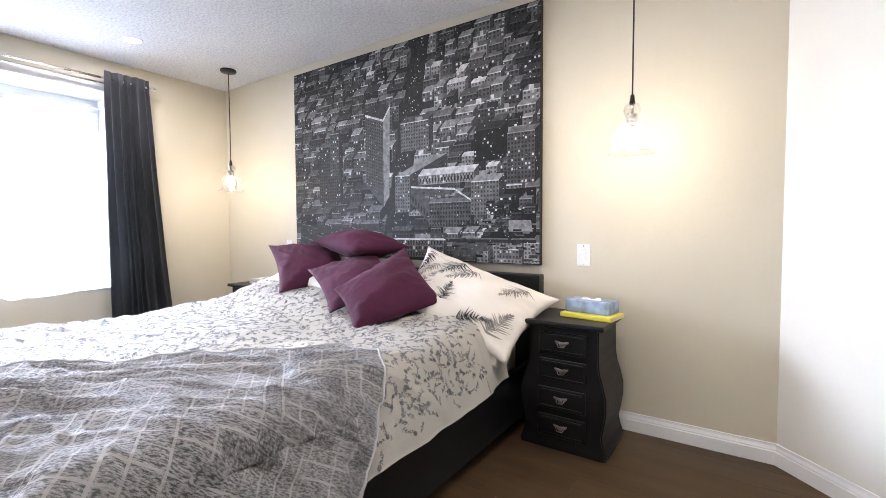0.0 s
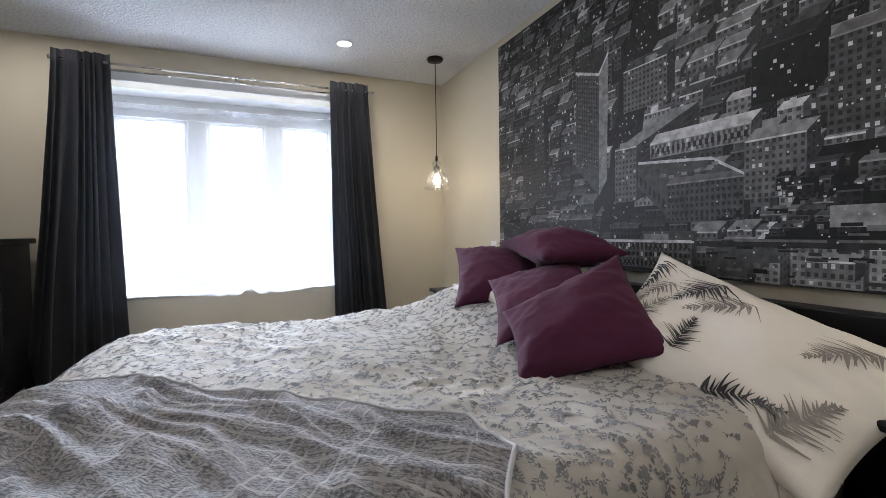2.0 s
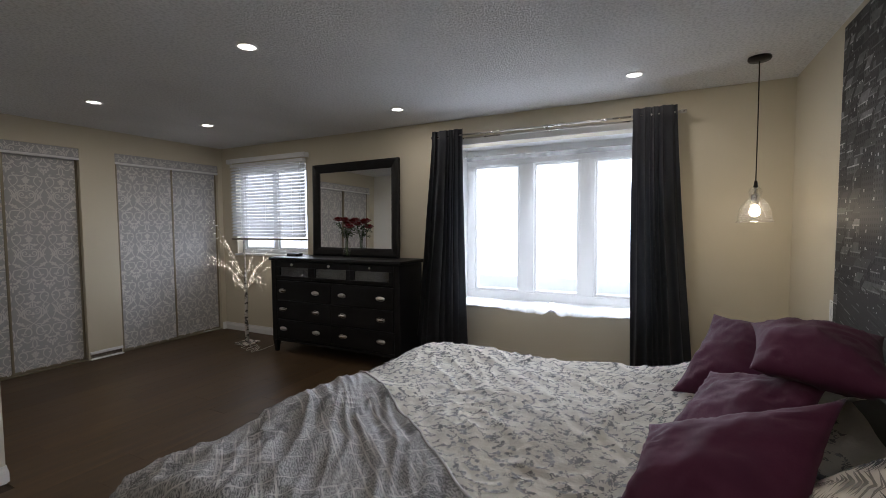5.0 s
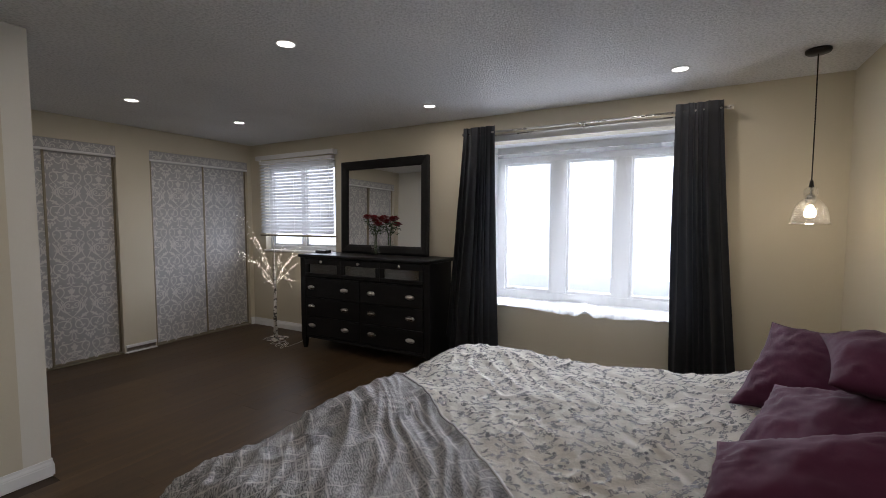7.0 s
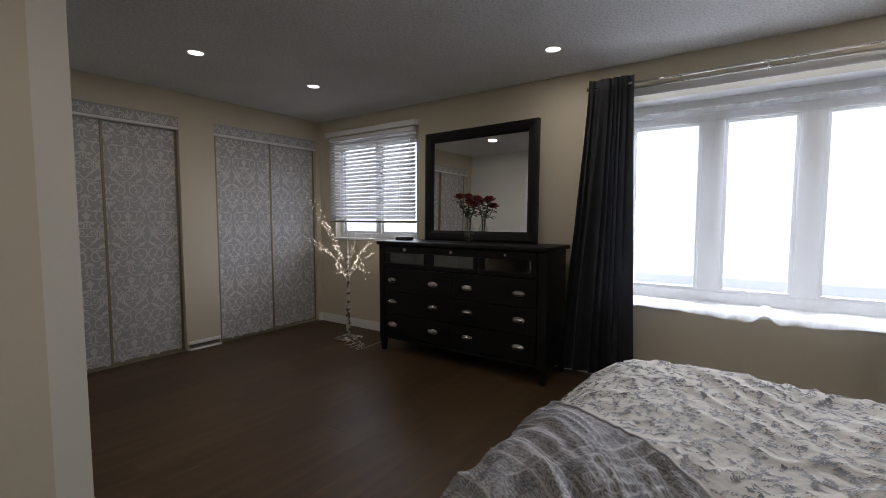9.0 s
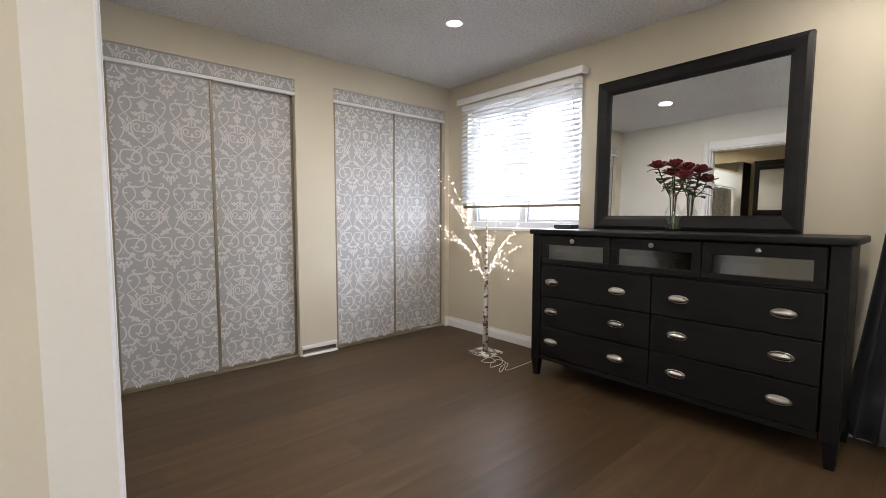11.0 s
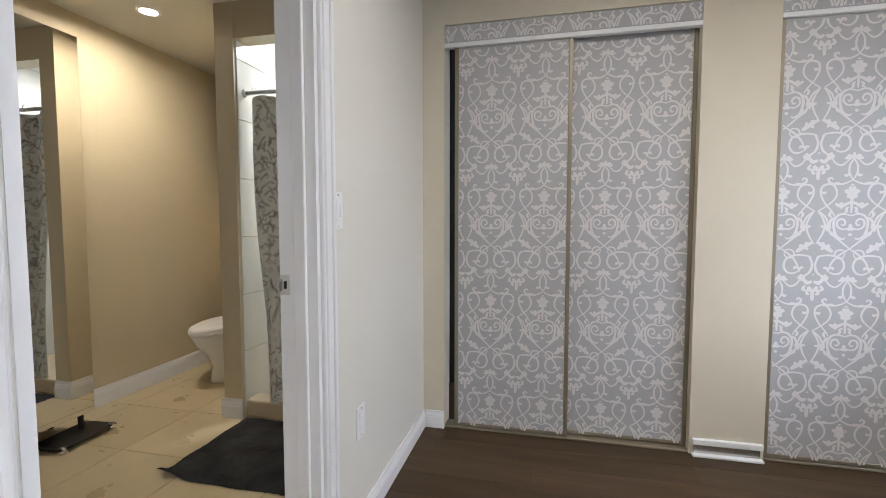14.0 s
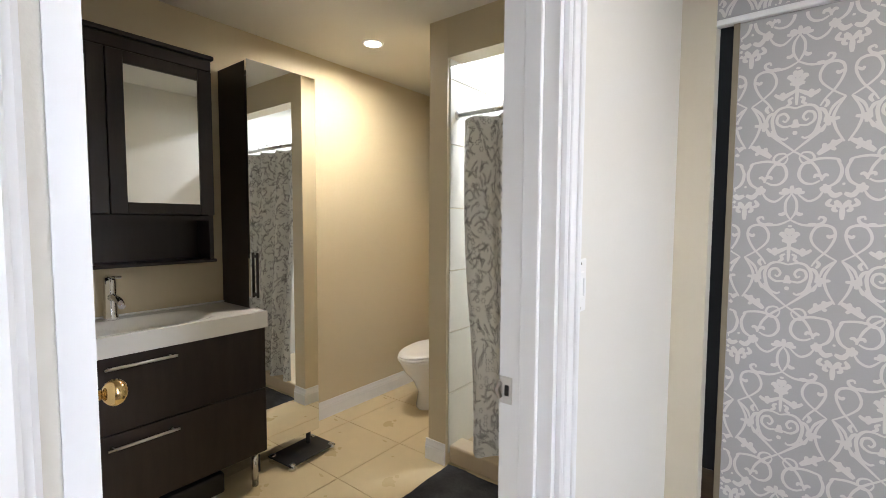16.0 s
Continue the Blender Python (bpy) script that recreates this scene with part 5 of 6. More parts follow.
for w, d, h, r, m in ((0.21, 0.15, 0.022, 6, M_BOOK), (0.19, 0.14, 0.018, -5, M_PAPER)):
    b = thing("book", (-3.04, 2.40, z), "closed book lying in a pile on the nightstand", "book", "bedside books", r)
    part("cover", boxbm(-w / 2, w / 2, -d / 2, d / 2, 0, h, 0.002), m, b)
    part("pages", boxbm(-w / 2 + 0.004, w / 2 + 0.0015, -d / 2 - 0.0015, d / 2 - 0.004, 0.003, h - 0.003), M_PAPER, b)
    z += h


# ---------------- switches and outlets ----------------
def switch(place, rz, label, paddles=1, outlet=False):
    s = thing("light_switch" if not outlet else "wall_outlet", place, label, "switch" if not outlet else "outlet", "", rz)
    w = 0.036
    part("plate", boxbm(-w, w, -0.006, -0.0005, -0.06, 0.06, 0.003, 2), M_PLASTIC, s)
    if outlet:
        for zz in (-0.022, 0.022):
            part("socket", boxbm(-0.016, 0.016, -0.008, -0.005, zz - 0.015, zz + 0.015, 0.002), M_PLASTIC, s)
    else:
        part("paddle", boxbm(-0.016, 0.016, -0.010, -0.005, -0.032, 0.032, 0.002), M_PLASTIC, s)
        part("slider", boxbm(0.004, 0.011, -0.013, -0.009, -0.022, 0.018, 0.001), M_TRIM, s)
    for zz in (-0.05, 0.05):
        part("screw", ring_tube(bmesh.new(), [(0, -0.006, zz), (0, -0.0075, zz)], 0.003, 8), M_STEEL, s)


switch((-0.49, N, 0.915), 0, "white dimmer switch on the wall beside the bed")
switch((BX, -2.455, 1.185), -90, "white dimmer switch beside the bathroom doorway")
switch((-3.05, N, 0.915), 0, "white dimmer switch on the wall by the window corner")
switch((BX, -2.62, 0.42), -90, "white blank outlet plate low on the wall", outlet=True)

# ---------------- dresser, mirror and what stands there ----------------
DX, DY0, DY1, DH = -3.50, -2.065, -0.345, 1.05
dresser = thing("dresser", (-3.72, -1.205, 0), "wide black wooden dresser with nine drawers and steel pulls", "dresser")
_o2 = Vector((3.72, 1.205, 0))


def dpart(name, bm, m, parent=None, label="", smooth=False):
    return part(name, local(bm, _o2), m, parent or dresser, label, smooth)


bm = bmesh.new()
box(bm, -3.93, DX, DY0 + 0.035, DY0 + 0.06, 0.10, 1.015, 0.002)
box(bm, -3.93, DX, DY1 - 0.06, DY1 - 0.035, 0.10, 1.015, 0.002)
box(bm, -3.93, -3.91, DY0 + 0.06, DY1 - 0.06, 0.14, 1.015)
box(bm, -3.91, DX - 0.012, DY0 + 0.06, DY1 - 0.06, 0.14, 0.16)
box(bm, -3.91, DX - 0.012, DY0 + 0.06, DY1 - 0.06, 0.80, 0.815)
dpart("carcass", bm, M_BLACK)
dpart("top", boxbm(-3.94, DX + 0.025, DY0, DY1, 1.015, DH, 0.008, 2), M_BLACK)
bm = boxbm(DX - 0.02, DX + 0.008, DY0 + 0.02, DY0 + 0.09, 0.13, 1.015, 0.003)
dpart("stile", bm, M_BLACK)
dpart("stile", boxbm(DX - 0.02, DX + 0.008, DY1 - 0.09, DY1 - 0.02, 0.13, 1.015, 0.003), M_BLACK)
for _x in (-3.93, DX - 0.05):
    for _y in (DY0 + 0.02, DY1 - 0.08):
        bm = bmesh.new()
        lo = [bm.verts.new((_x + a, _y + b, 0)) for a, b in ((0.012, 0.012), (0.042, 0.012), (0.042, 0.048), (0.012, 0.048))]
        hi = [bm.verts.new((_x + a, _y + b, 0.13)) for a, b in ((0, 0), (0.055, 0), (0.055, 0.06), (0, 0.06))]
        for k in range(4):
            bm.faces.new((lo[k], lo[(k + 1) % 4], hi[(k + 1) % 4], hi[k]))
        bm.faces.new(lo)
        bm.faces.new(hi)
        dpart("leg", bm, M_BLACK)
bm = boxbm(DX - 0.02, DX + 0.002, DY0 + 0.09, DY1 - 0.09, 0.125, 0.155, 0.004)
dpart("apron", bm, M_BLACK)
IN0, IN1 = DY0 + 0.095, DY1 - 0.095


def cup_pull(y, z, parent):
    bm = bmesh.new()
    ball(bm, (DX + 0.009, y, z + 0.002), 0.047, 20, 12, (0.55, 1, 0.42))
    for v in bm.verts:
        if v.co.x < DX + 0.0085:
            v.co.x = DX + 0.0085
        if v.co.z < z - 0.006:
            v.co.z = z - 0.006 - (z - 0.006 - v.co.z) * 0.35
    ring_tube(bm, [(DX + 0.010, y + 0.051 * math.cos(t), z + 0.001 + 0.021 * math.sin(t)) for t in (2 * math.pi * k / 24 for k in range(25))], 0.0025, 6, False)
    dpart("handle", bm, M_STEEL, parent, "brushed steel cup pull", True)


# three shallow drawers with small glass windows
tw = (IN1 - IN0) / 3
for k in range(3):
    y0, y1 = IN0 + k * tw + 0.003, IN0 + (k + 1) * tw - 0.003
    bm = bmesh.new()
    box(bm, DX - 0.015, DX + 0.010, y0, y1, 0.945, 1.008, 0.003)
    box(bm, DX - 0.015, DX + 0.010, y0, y1, 0.818, 0.848, 0.003)
    box(bm, DX - 0.015, DX + 0.010, y0, y0 + 0.045, 0.848, 0.945, 0.002)
    box(bm, DX - 0.015, DX + 0.010, y1 - 0.045, y1, 0.848, 0.945, 0.002)
    d = dpart("drawer", bm, M_BLACK)
    gl = dpart("pane", boxbm(DX - 0.006, DX - 0.003, y0 + 0.045, y1 - 0.045, 0.848, 0.945), M_FROST, d, "smoky glass drawer window")
    bm = bmesh.new()
    ring_tube(bm, [(DX + 0.010, (y0 + y1) / 2, 0.977), (DX + 0.022, (y0 + y1) / 2, 0.977)], 0.006, 10)
    ball(bm, (DX + 0.030, (y0 + y1) / 2, 0.977), 0.015, 12, 8, (0.7, 1, 1))
    dpart("knob", bm, M_STEEL, d, "round steel knob", True)
    cl = tagged(part("folded_cloth", boxbm(-3.62, DX - 0.03, y0 + 0.07, y0 + 0.07 + 0.17, 0.8165, 0.90, 0.02, 3), M_PAPER if k != 1 else M_SHAM), "folded pale cloth inside a drawer behind its glass", "cloth", "folded cloths")
mid = (IN0 + IN1) / 2
for z0, z1, zh in ((0.582, 0.797, 0.685), (0.372, 0.577, 0.48), (0.162, 0.367, 0.267)):
    for y0, y1, hs in ((IN0 + 0.003, mid - 0.003, (-1.88, -1.41)), (mid + 0.003, IN1 - 0.003, (-1.055, -0.588))):
        d = dpart("drawer", boxbm(DX - 0.015, DX + 0.008, y0, y1, z0, z1, 0.004, 2), M_BLACK)
        for y in hs:
            cup_pull(y, zh, d)
bm = boxbm(-3.70, -3.66, DY0 + 0.018, DY0 + 0.036, 0.60, 0.63, 0.004)
dpart("side_hook", bm, M_BLACKPLASTIC)

mirror = thing("dresser_mirror", (-3.90, -1.20, DH), "black framed rectangular mirror standing on the dresser", "mirror")
mirror.matrix_basis = pose(-3.895, -1.20, DH, 0, -1.0, -3.0)
MW, MH, MF = 0.605, 1.03, 0.095


def frame_bar(a0, a1, b0, b1):
    """A moulded bar with mitred ends from the outer to the inner edge."""
    bm = bmesh.new()
    prof = [(0.0, 0.0), (0.0, 0.035), (0.25, 0.045), (0.75, 0.034), (1.0, 0.020), (1.0, 0.0)]
    ends = []
    for p, q in ((a0, b0), (a1, b1)):
        ends.append([bm.verts.new((d, p[0] + (q[0] - p[0]) * s, p[1] + (q[1] - p[1]) * s)) for s, d in prof])
    for k in range(len(prof)):
        bm.faces.new((ends[0][k], ends[1][k], ends[1][(k + 1) % len(prof)], ends[0][(k + 1) % len(prof)]))
    bm.faces.new(ends[0])
    bm.faces.new(ends[1])
    return bm


_out = [(-MW, 0.0), (MW, 0.0), (MW, MH), (-MW, MH)]
_inn = [(-MW + MF, MF), (MW - MF, MF), (MW - MF, MH - MF), (-MW + MF, MH - MF)]
for k in range(4):
    part("frame_bar", frame_bar(_out[k], _out[(k + 1) % 4], _inn[k], _inn[(k + 1) % 4]), M_BLACK, mirror)
bm = boxbm(0.006, 0.012, -MW + MF - 0.004, MW - MF + 0.004, MF - 0.004, MH - MF + 0.004)
part("mirror_glass", bm, M_MIRROR, mirror, "bevelled mirror glass")
part("backboard", boxbm(-0.012, -0.001, -MW + 0.02, MW - 0.02, 0.0, MH - 0.02), M_BLACKPLASTIC, mirror)

vase = thing("rose_vase", (-3.77, -1.21, DH), "clear glass bottle holding dark red roses on the dresser", "vase of roses")
bm = bmesh.new()
lathe(bm, [(0.001, 0.003), (0.036, 0.003), (0.040, 0.012), (0.041, 0.08), (0.038, 0.105), (0.024, 0.135), (0.019, 0.16), (0.019, 0.20), (0.023, 0.205), (0.021, 0.206), (0.017, 0.2), (0.017, 0.16)], 24)
bt = part("bottle", bm, M_CLEAR, vase, "clear glass bottle", True)
bt.visible_shadow = False
bm = bmesh.new()
lathe(bm, [(0.001, 0.006), (0.036, 0.007), (0.038, 0.08), (0.001, 0.081)], 20)
part("water", bm, glass("vase_water", (0.88, 0.9, 0.88), 0.0, 0.95), vase, "", True).visible_shadow = False
rng = random.Random(3)
for k, (dx, dy, dz) in enumerate([(0.01, -0.080, 0.355), (0.045, 0.02, 0.35), (-0.02, 0.055, 0.335), (0.035, 0.062, 0.29), (-0.03, -0.02, 0.315)]):
    bm = bmesh.new()
    ring_tube(bm, [(dx * 0.1, dy * 0.1, 0.01), (dx * 0.2, dy * 0.2, 0.18), (dx * 0.8, dy * 0.8, dz - 0.06), (dx, dy, dz - 0.015)], 0.0028, 6)
    stem = part("stem", bm, M_LEAF, vase, "green rose stem")
    for s in range(8):
        t = 0.42 + s * 0.065
        bm = bmesh.new()
        c, an = Vector((dx * t, dy * t, 0.12 + (dz - 0.12) * t)), rng.uniform(0, 6.28)
        sheet(bm, lambda u, v: (c.x + math.cos(an) * 0.065 * u - math.sin(an) * (v - 0.5) * 0.044 * math.sin(math.pi * min(1, u * 0.95 + 0.03)), c.y + math.sin(an) * 0.065 * u + math.cos(an) * (v - 0.5) * 0.044 * math.sin(math.pi * min(1, u * 0.95 + 0.03)), c.z + 0.02 * u - 0.03 * u * u + 0.006 * abs(v - 0.5)), 6, 4)
        part("leaf", bm, M_LEAF, stem)
    bm = bmesh.new()
    for ring, (cnt, r, h, op) in enumerate(((3, 0.013, 0.044, 0.2), (5, 0.025, 0.046, 0.45), (6, 0.036, 0.042, 0.75), (7, 0.045, 0.032, 1.1))):
        for p in range(cnt):
            a0 = 2 * math.pi * (p + 0.5 * (ring % 2)) / cnt + rng.uniform(-0.15, 0.15)
            wd = 2 * math.pi / cnt * 0.75

            def petal(u, v):
                rr = r * (0.35 + 0.65 * math.sin(min(1.0, v * 1.1) * math.pi / 2)) + op * 0.008 * v * v
                a = a0 + (u - 0.5) * wd * (0.5 + 0.6 * math.sin(math.pi * (0.15 + 0.7 * v)))
                return (dx + rr * math.cos(a), dy + rr * math.sin(a), dz - 0.018 + h * v - op * 0.010 * v ** 3 - 0.006 * (2 * u - 1) ** 2 * v)

            sheet(bm, petal, 4, 4)
    part("rose_bloom", bm, M_RED, vase, "dark red rose bloom", True)

vase.matrix_basis = vase.matrix_basis @ Matrix.Diagonal((1.18, 1.18, 1.15, 1))

rt = thing("router_box", (-3.73, -1.93, DH), "small flat black device on the dresser", "device", "", 8)
part("casing", boxbm(-0.05, 0.05, -0.075, 0.075, 0.0, 0.032, 0.008, 3), M_BLACKPLASTIC, rt)
part("face_strip", boxbm(0.0495, 0.0515, -0.06, 0.06, 0.008, 0.022), M_BOOK, rt)

# ---------------- birch twig tree with fairy lights ----------------
M_BIRCH = mat("white_birch_bark", (0.72, 0.70, 0.66), 0.7, var=0.1, scale=10, grain=40, bump=0.3, bscale=60)
_nt = M_BIRCH.node_tree
_bs = _nt.nodes["Principled BSDF"]
_old = _bs.inputs["Base Color"].links[0].from_socket
_co = _nt.nodes.new("ShaderNodeTexCoord").outputs["Object"]
_spot = _ramp(_nt, _noise(_nt, _co, 22.0, 3.0, 0.6, (1, 1, 1.6)), [(0.50, 0.0), (0.54, 0.9)])
_nt.links.new(_mixrgb(_nt, "MIX", _spot, _old, (0.05, 0.045, 0.04)), _bs.inputs["Base Color"])
M_TWIG = mat("pale_taupe_twig", (0.40, 0.36, 0.31), 0.7, var=0.1, bump=0.1)
tree = thing("twig_tree", (-3.59, -2.59, 0), "white artificial birch twig tree with small warm lights", "lighted tree")
part("base_plate", boxbm(-0.105, 0.105, -0.105, 0.105, 0.0, 0.016, 0.003), M_BIRCH, tree)
trunk = [(0, 0, 0.014), (0.004, 0.003, 0.3), (-0.004, 0.004, 0.6), (0.0, 0.0, 0.80), (-0.004, 0.002, 1.0), (0.002, 0.0, 1.24)]
part("trunk", ring_tube(bmesh.new(), trunk, [0.024, 0.020, 0.017, 0.012, 0.006, 0.0025], 12), M_BIRCH, tree, "", True)
rng = random.Random(21)
lights = []


def shoot(name, parent, root, tip, sag, r, lit_from):
    """A thin shoot that arcs from root to tip, with lights along its outer part."""
    root, tip = Vector(root), Vector(tip)
    n = 8
    pts = []
    for k in range(n + 1):
        t = k / n
        p = root.lerp(tip, t) + Vector((rng.uniform(-0.006, 0.006), rng.uniform(-0.006, 0.006), sag * math.sin(math.pi * t)))
        pts.append(p)
    ob = part(name, ring_tube(bmesh.new(), pts, [r * (1 - 0.7 * k / n) for k in range(n + 1)], 6), M_TWIG, parent, "", True)
    steps = max(3, int((tip - root).length / 0.064))
    for k in range(steps + 1):
        t = k / steps
        if t >= lit_from:
            i = min(n - 1, int(t * n))
            lights.append(pts[i].lerp(pts[i + 1], t * n - i) + Vector((rng.uniform(-0.008, 0.008), rng.uniform(-0.008, 0.008), rng.uniform(-0.008, 0.008))))
    return ob, pts


# tips as (height of the fork, reach along the wall's diagonal, height, reach across it, arch)
TIPS = [(0.74, -0.40, 1.47, 0.05, 0.02), (0.76, -0.31, 1.46, -0.06, 0.02), (0.72, -0.20, 1.19, 0.10, 0.02), (0.68, -0.37, 1.03, -0.04, 0.06), (0.66, -0.40, 0.95, 0.08, 0.10), (0.62, -0.21, 0.93, 0.16, 0.03),
        (0.64, 0.19, 0.61, 0.05, 0.12), (0.62, 0.24, 0.88, -0.05, 0.03), (0.66, 0.21, 0.98, 0.12, 0.03), (0.68, 0.24, 1.05, -0.10, 0.03), (0.80, 0.18, 1.20, 0.04, 0.02), (0.60, -0.12, 0.78, -0.14, 0.03),
        (0.60, 0.10, 0.74, 0.15, 0.03), (0.58, -0.05, 0.70, 0.10, 0.02), (0.64, 0.12, 0.84, -0.18, 0.03), (0.70, -0.14, 1.00, -0.18, 0.03), (0.66, 0.04, 0.92, 0.20, 0.03)]
for z, along, high, across, sag in TIPS:
    tip = (-0.73 * along - 0.68 * across, 0.68 * along - 0.73 * across, high)
    ob, pts = shoot("branch", tree, (0, 0, z), tip, sag, 0.0015, 0.22)
    d = Vector(tip) - Vector((0, 0, z))
    for k in (4, 6):
        q = pts[k] + d * rng.uniform(0.15, 0.30) + Vector((rng.uniform(-0.06, 0.06), rng.uniform(-0.06, 0.06), rng.uniform(-0.05, 0.05)))
        shoot("twig", ob, pts[k], q, 0.01, 0.0009, 0.3)
_lm = None
for p in lights:
    if _lm is None:
        bm = ball(bmesh.new(), (0, 0, 0), 0.0031, 6, 4)
        ob = part("fairy_bulb", bm, M_FAIRY, tree)
        _lm = ob.data
    else:
        ob = new("fairy_bulb", _lm)
        ob.parent = tree
    ob.location = p
bm = bmesh.new()
pts = [(0.06, 0.05, 0.012)] + [(0.10 + 0.10 * math.sin(k * 0.9) + 0.004 * k, 0.14 + 0.07 * math.cos(k * 0.83) + 0.012 * k, 0.005 + 0.004 * (k % 3)) for k in range(22)] + [(-0.10, 0.47, 0.05), (-0.2, 0.5, 0.08)]
dense = []
for a, b, c, d in zip([pts[0]] + pts[:-1], pts, pts[1:] + [pts[-1]], pts[2:] + [pts[-1], pts[-1]]):
    for s in range(4):
        t = s / 4
        dense.append(tuple(0.5 * (2 * b[i] + (c[i] - a[i]) * t + (2 * a[i] - 5 * b[i] + 4 * c[i] - d[i]) * t * t + (3 * b[i] - a[i] - 3 * c[i] + d[i]) * t ** 3) for i in range(3)))
part("power_cord", ring_tube(bm, dense, 0.0022, 6), M_PLASTIC, tree, "coiled pale power cord", True)

# ---------------- bathroom ----------------
van = thing("bathroom_vanity", (0.83, -2.12, 0), "dark espresso vanity cabinet with two drawers on steel legs", "vanity")
VY0, VY1 = -0.53, 0.53
part("body", boxbm(-0.185, 0.20, VY0, VY1, 0.18, 0.805, 0.002), M_ESPRESSO, van)
for z0, z1, zh in ((0.505, 0.803, 0.765), (0.182, 0.500, 0.452)):
    d = part("drawer", boxbm(-0.208, -0.186, VY0, VY1, z0, z1, 0.0015), M_ESPRESSO, van)
    bm = bmesh.new()
    ring_tube(bm, [(-0.232, -0.125, zh), (-0.232, 0.125, zh)], 0.006, 10)
    for y in (-0.105, 0.105):
        ring_tube(bm, [(-0.208, y, zh), (-0.232, y, zh)], 0.0045, 8)
    part("handle", bm, M_STEEL, d, "slim steel bar handle", True)
for x in (-0.16, 0.17):
    for y in (VY0 + 0.04, VY1 - 0.04):
        part("leg", ring_tube(bmesh.new(), [(x, y, 0), (x, y, 0.18)], 0.016, 14), M_STEEL, van, "steel leg", True)
sink = thing("sink", (0.83, -2.12, 0.806), "white ceramic basin top on the vanity", "sink")
bm = bmesh.new()


def basin(u, v):
    x, y = -0.215 + 0.415 * u, VY0 - 0.008 + (VY1 - VY0 + 0.016) * v
    bx, by = (x + 0.03) / 0.15, y / 0.34
    r = (abs(bx) ** 4 + abs(by) ** 4) ** 0.25
    return (x, y, 0.078 - 0.055 * (1 - smooth01(0.72, 1.0, r)) - 0.008 * (1 - smooth01(0.0, 0.8, r)))


sheet(bm, basin, 40, 96)
part("basin", bm, M_PORCELAIN, sink, "", True)
bm = bmesh.new()
box(bm, -0.217, 0.20, VY0 - 0.010, VY1 + 0.010, 0.0, 0.012)
for a, b, c, d in ((-0.217, -0.205, VY0 - 0.010, VY1 + 0.010), (0.190, 0.20, VY0 - 0.010, VY1 + 0.010), (-0.205, 0.190, VY0 - 0.010, VY0 + 0.002), (-0.205, 0.190, VY1 - 0.002, VY1 + 0.010)):
    box(bm, a, b, c, d, 0.012, 0.0795)
part("rim", bm, M_PORCELAIN, sink)
part("splash_rim", boxbm(0.185, 0.20, VY0 - 0.008, VY1 + 0.008, 0.0785, 0.088, 0.004), M_PORCELAIN, sink)
part("overflow_ring", lathe(bmesh.new(), [(0.006, 0.0), (0.014, 0.002), (0.016, 0.0)], 16), M_CHROME, sink, "chrome overflow ring", True).matrix_basis = pose(0.105, 0.0, 0.05, 0, -60, 0)
fau = thing("faucet", (0.965, -2.12, 0.884), "chrome single lever faucet behind the basin", "faucet")
fau.scale = (1.3, 1.3, 1.35)
part("column", lathe(bmesh.new(), [(0.001, 0), (0.024, 0), (0.022, 0.01), (0.019, 0.02), (0.019, 0.13), (0.015, 0.14), (0.001, 0.142)], 18), M_CHROME, fau, "", True)
part("spout", ring_tube(bmesh.new(), [(0, 0, 0.075), (-0.05, 0, 0.08), (-0.10, 0, 0.07), (-0.115, 0, 0.055)], [0.013, 0.012, 0.011, 0.010], 12), M_CHROME, fau, "", True)
part("lever", boxbm(-0.09, 0.012, -0.011, 0.011, 0.142, 0.15, 0.004, 2), M_CHROME, fau)

cab = thing("mirror_cabinet", (0.955, -2.105, 1.12), "dark espresso wall cabinet with two mirror doors and an open shelf", "wall cabinet")
cab.scale = (1, 1, 1.03)
CY0, CY1 = -0.43, 0.43
for _y in (CY0, CY1 - 0.02):
    part("side_panel", boxbm(-0.075, 0.072, _y, _y + 0.02, 0.015, 0.955), M_ESPRESSO, cab)
part("back_panel", boxbm(0.06, 0.072, CY0 + 0.02, CY1 - 0.02, 0.015, 0.955), M_ESPRESSO, cab)
part("shelf", boxbm(-0.075, 0.06, CY0 + 0.02, CY1 - 0.02, 0.20, 0.22), M_ESPRESSO, cab)
part("bottom_board", boxbm(-0.085, 0.073, CY0 - 0.01, CY1 + 0.01, 0.0, 0.015, 0.003), M_ESPRESSO, cab)
part("cornice", boxbm(-0.095, 0.073, CY0 - 0.015, CY1 + 0.015, 0.955, 0.975, 0.006, 2), M_ESPRESSO, cab)
part("cornice_neck", boxbm(-0.082, 0.072, CY0 - 0.004, CY1 + 0.004, 0.90, 0.955, 0.004), M_ESPRESSO, cab)
for y0, y1 in ((CY0 + 0.002, (CY0 + CY1) / 2 - 0.002), ((CY0 + CY1) / 2 + 0.002, CY1 - 0.002)):
    d = part("door", boxbm(-0.081, -0.076, y0 + 0.004, y1 - 0.004, 0.229, 0.891), M_ESPRESSO, cab)
    for a in ((y0 + 0.0625, y1 - 0.0625, 0.225, 0.275), (y0 + 0.0625, y1 - 0.0625, 0.845, 0.895)):
        part("rail", boxbm(-0.096, -0.0765, *a, 0.002), M_ESPRESSO, d)
    for a in ((y0, y0 + 0.062, 0.225, 0.895), (y1 - 0.062, y1, 0.225, 0.895)):
        part("stile", boxbm(-0.096, -0.0765, *a, 0.002), M_ESPRESSO, d)
    part("mirror_pane", boxbm(-0.088, -0.082, y0 + 0.06, y1 - 0.06, 0.273, 0.847), M_MIRROR, d, "mirror glass")

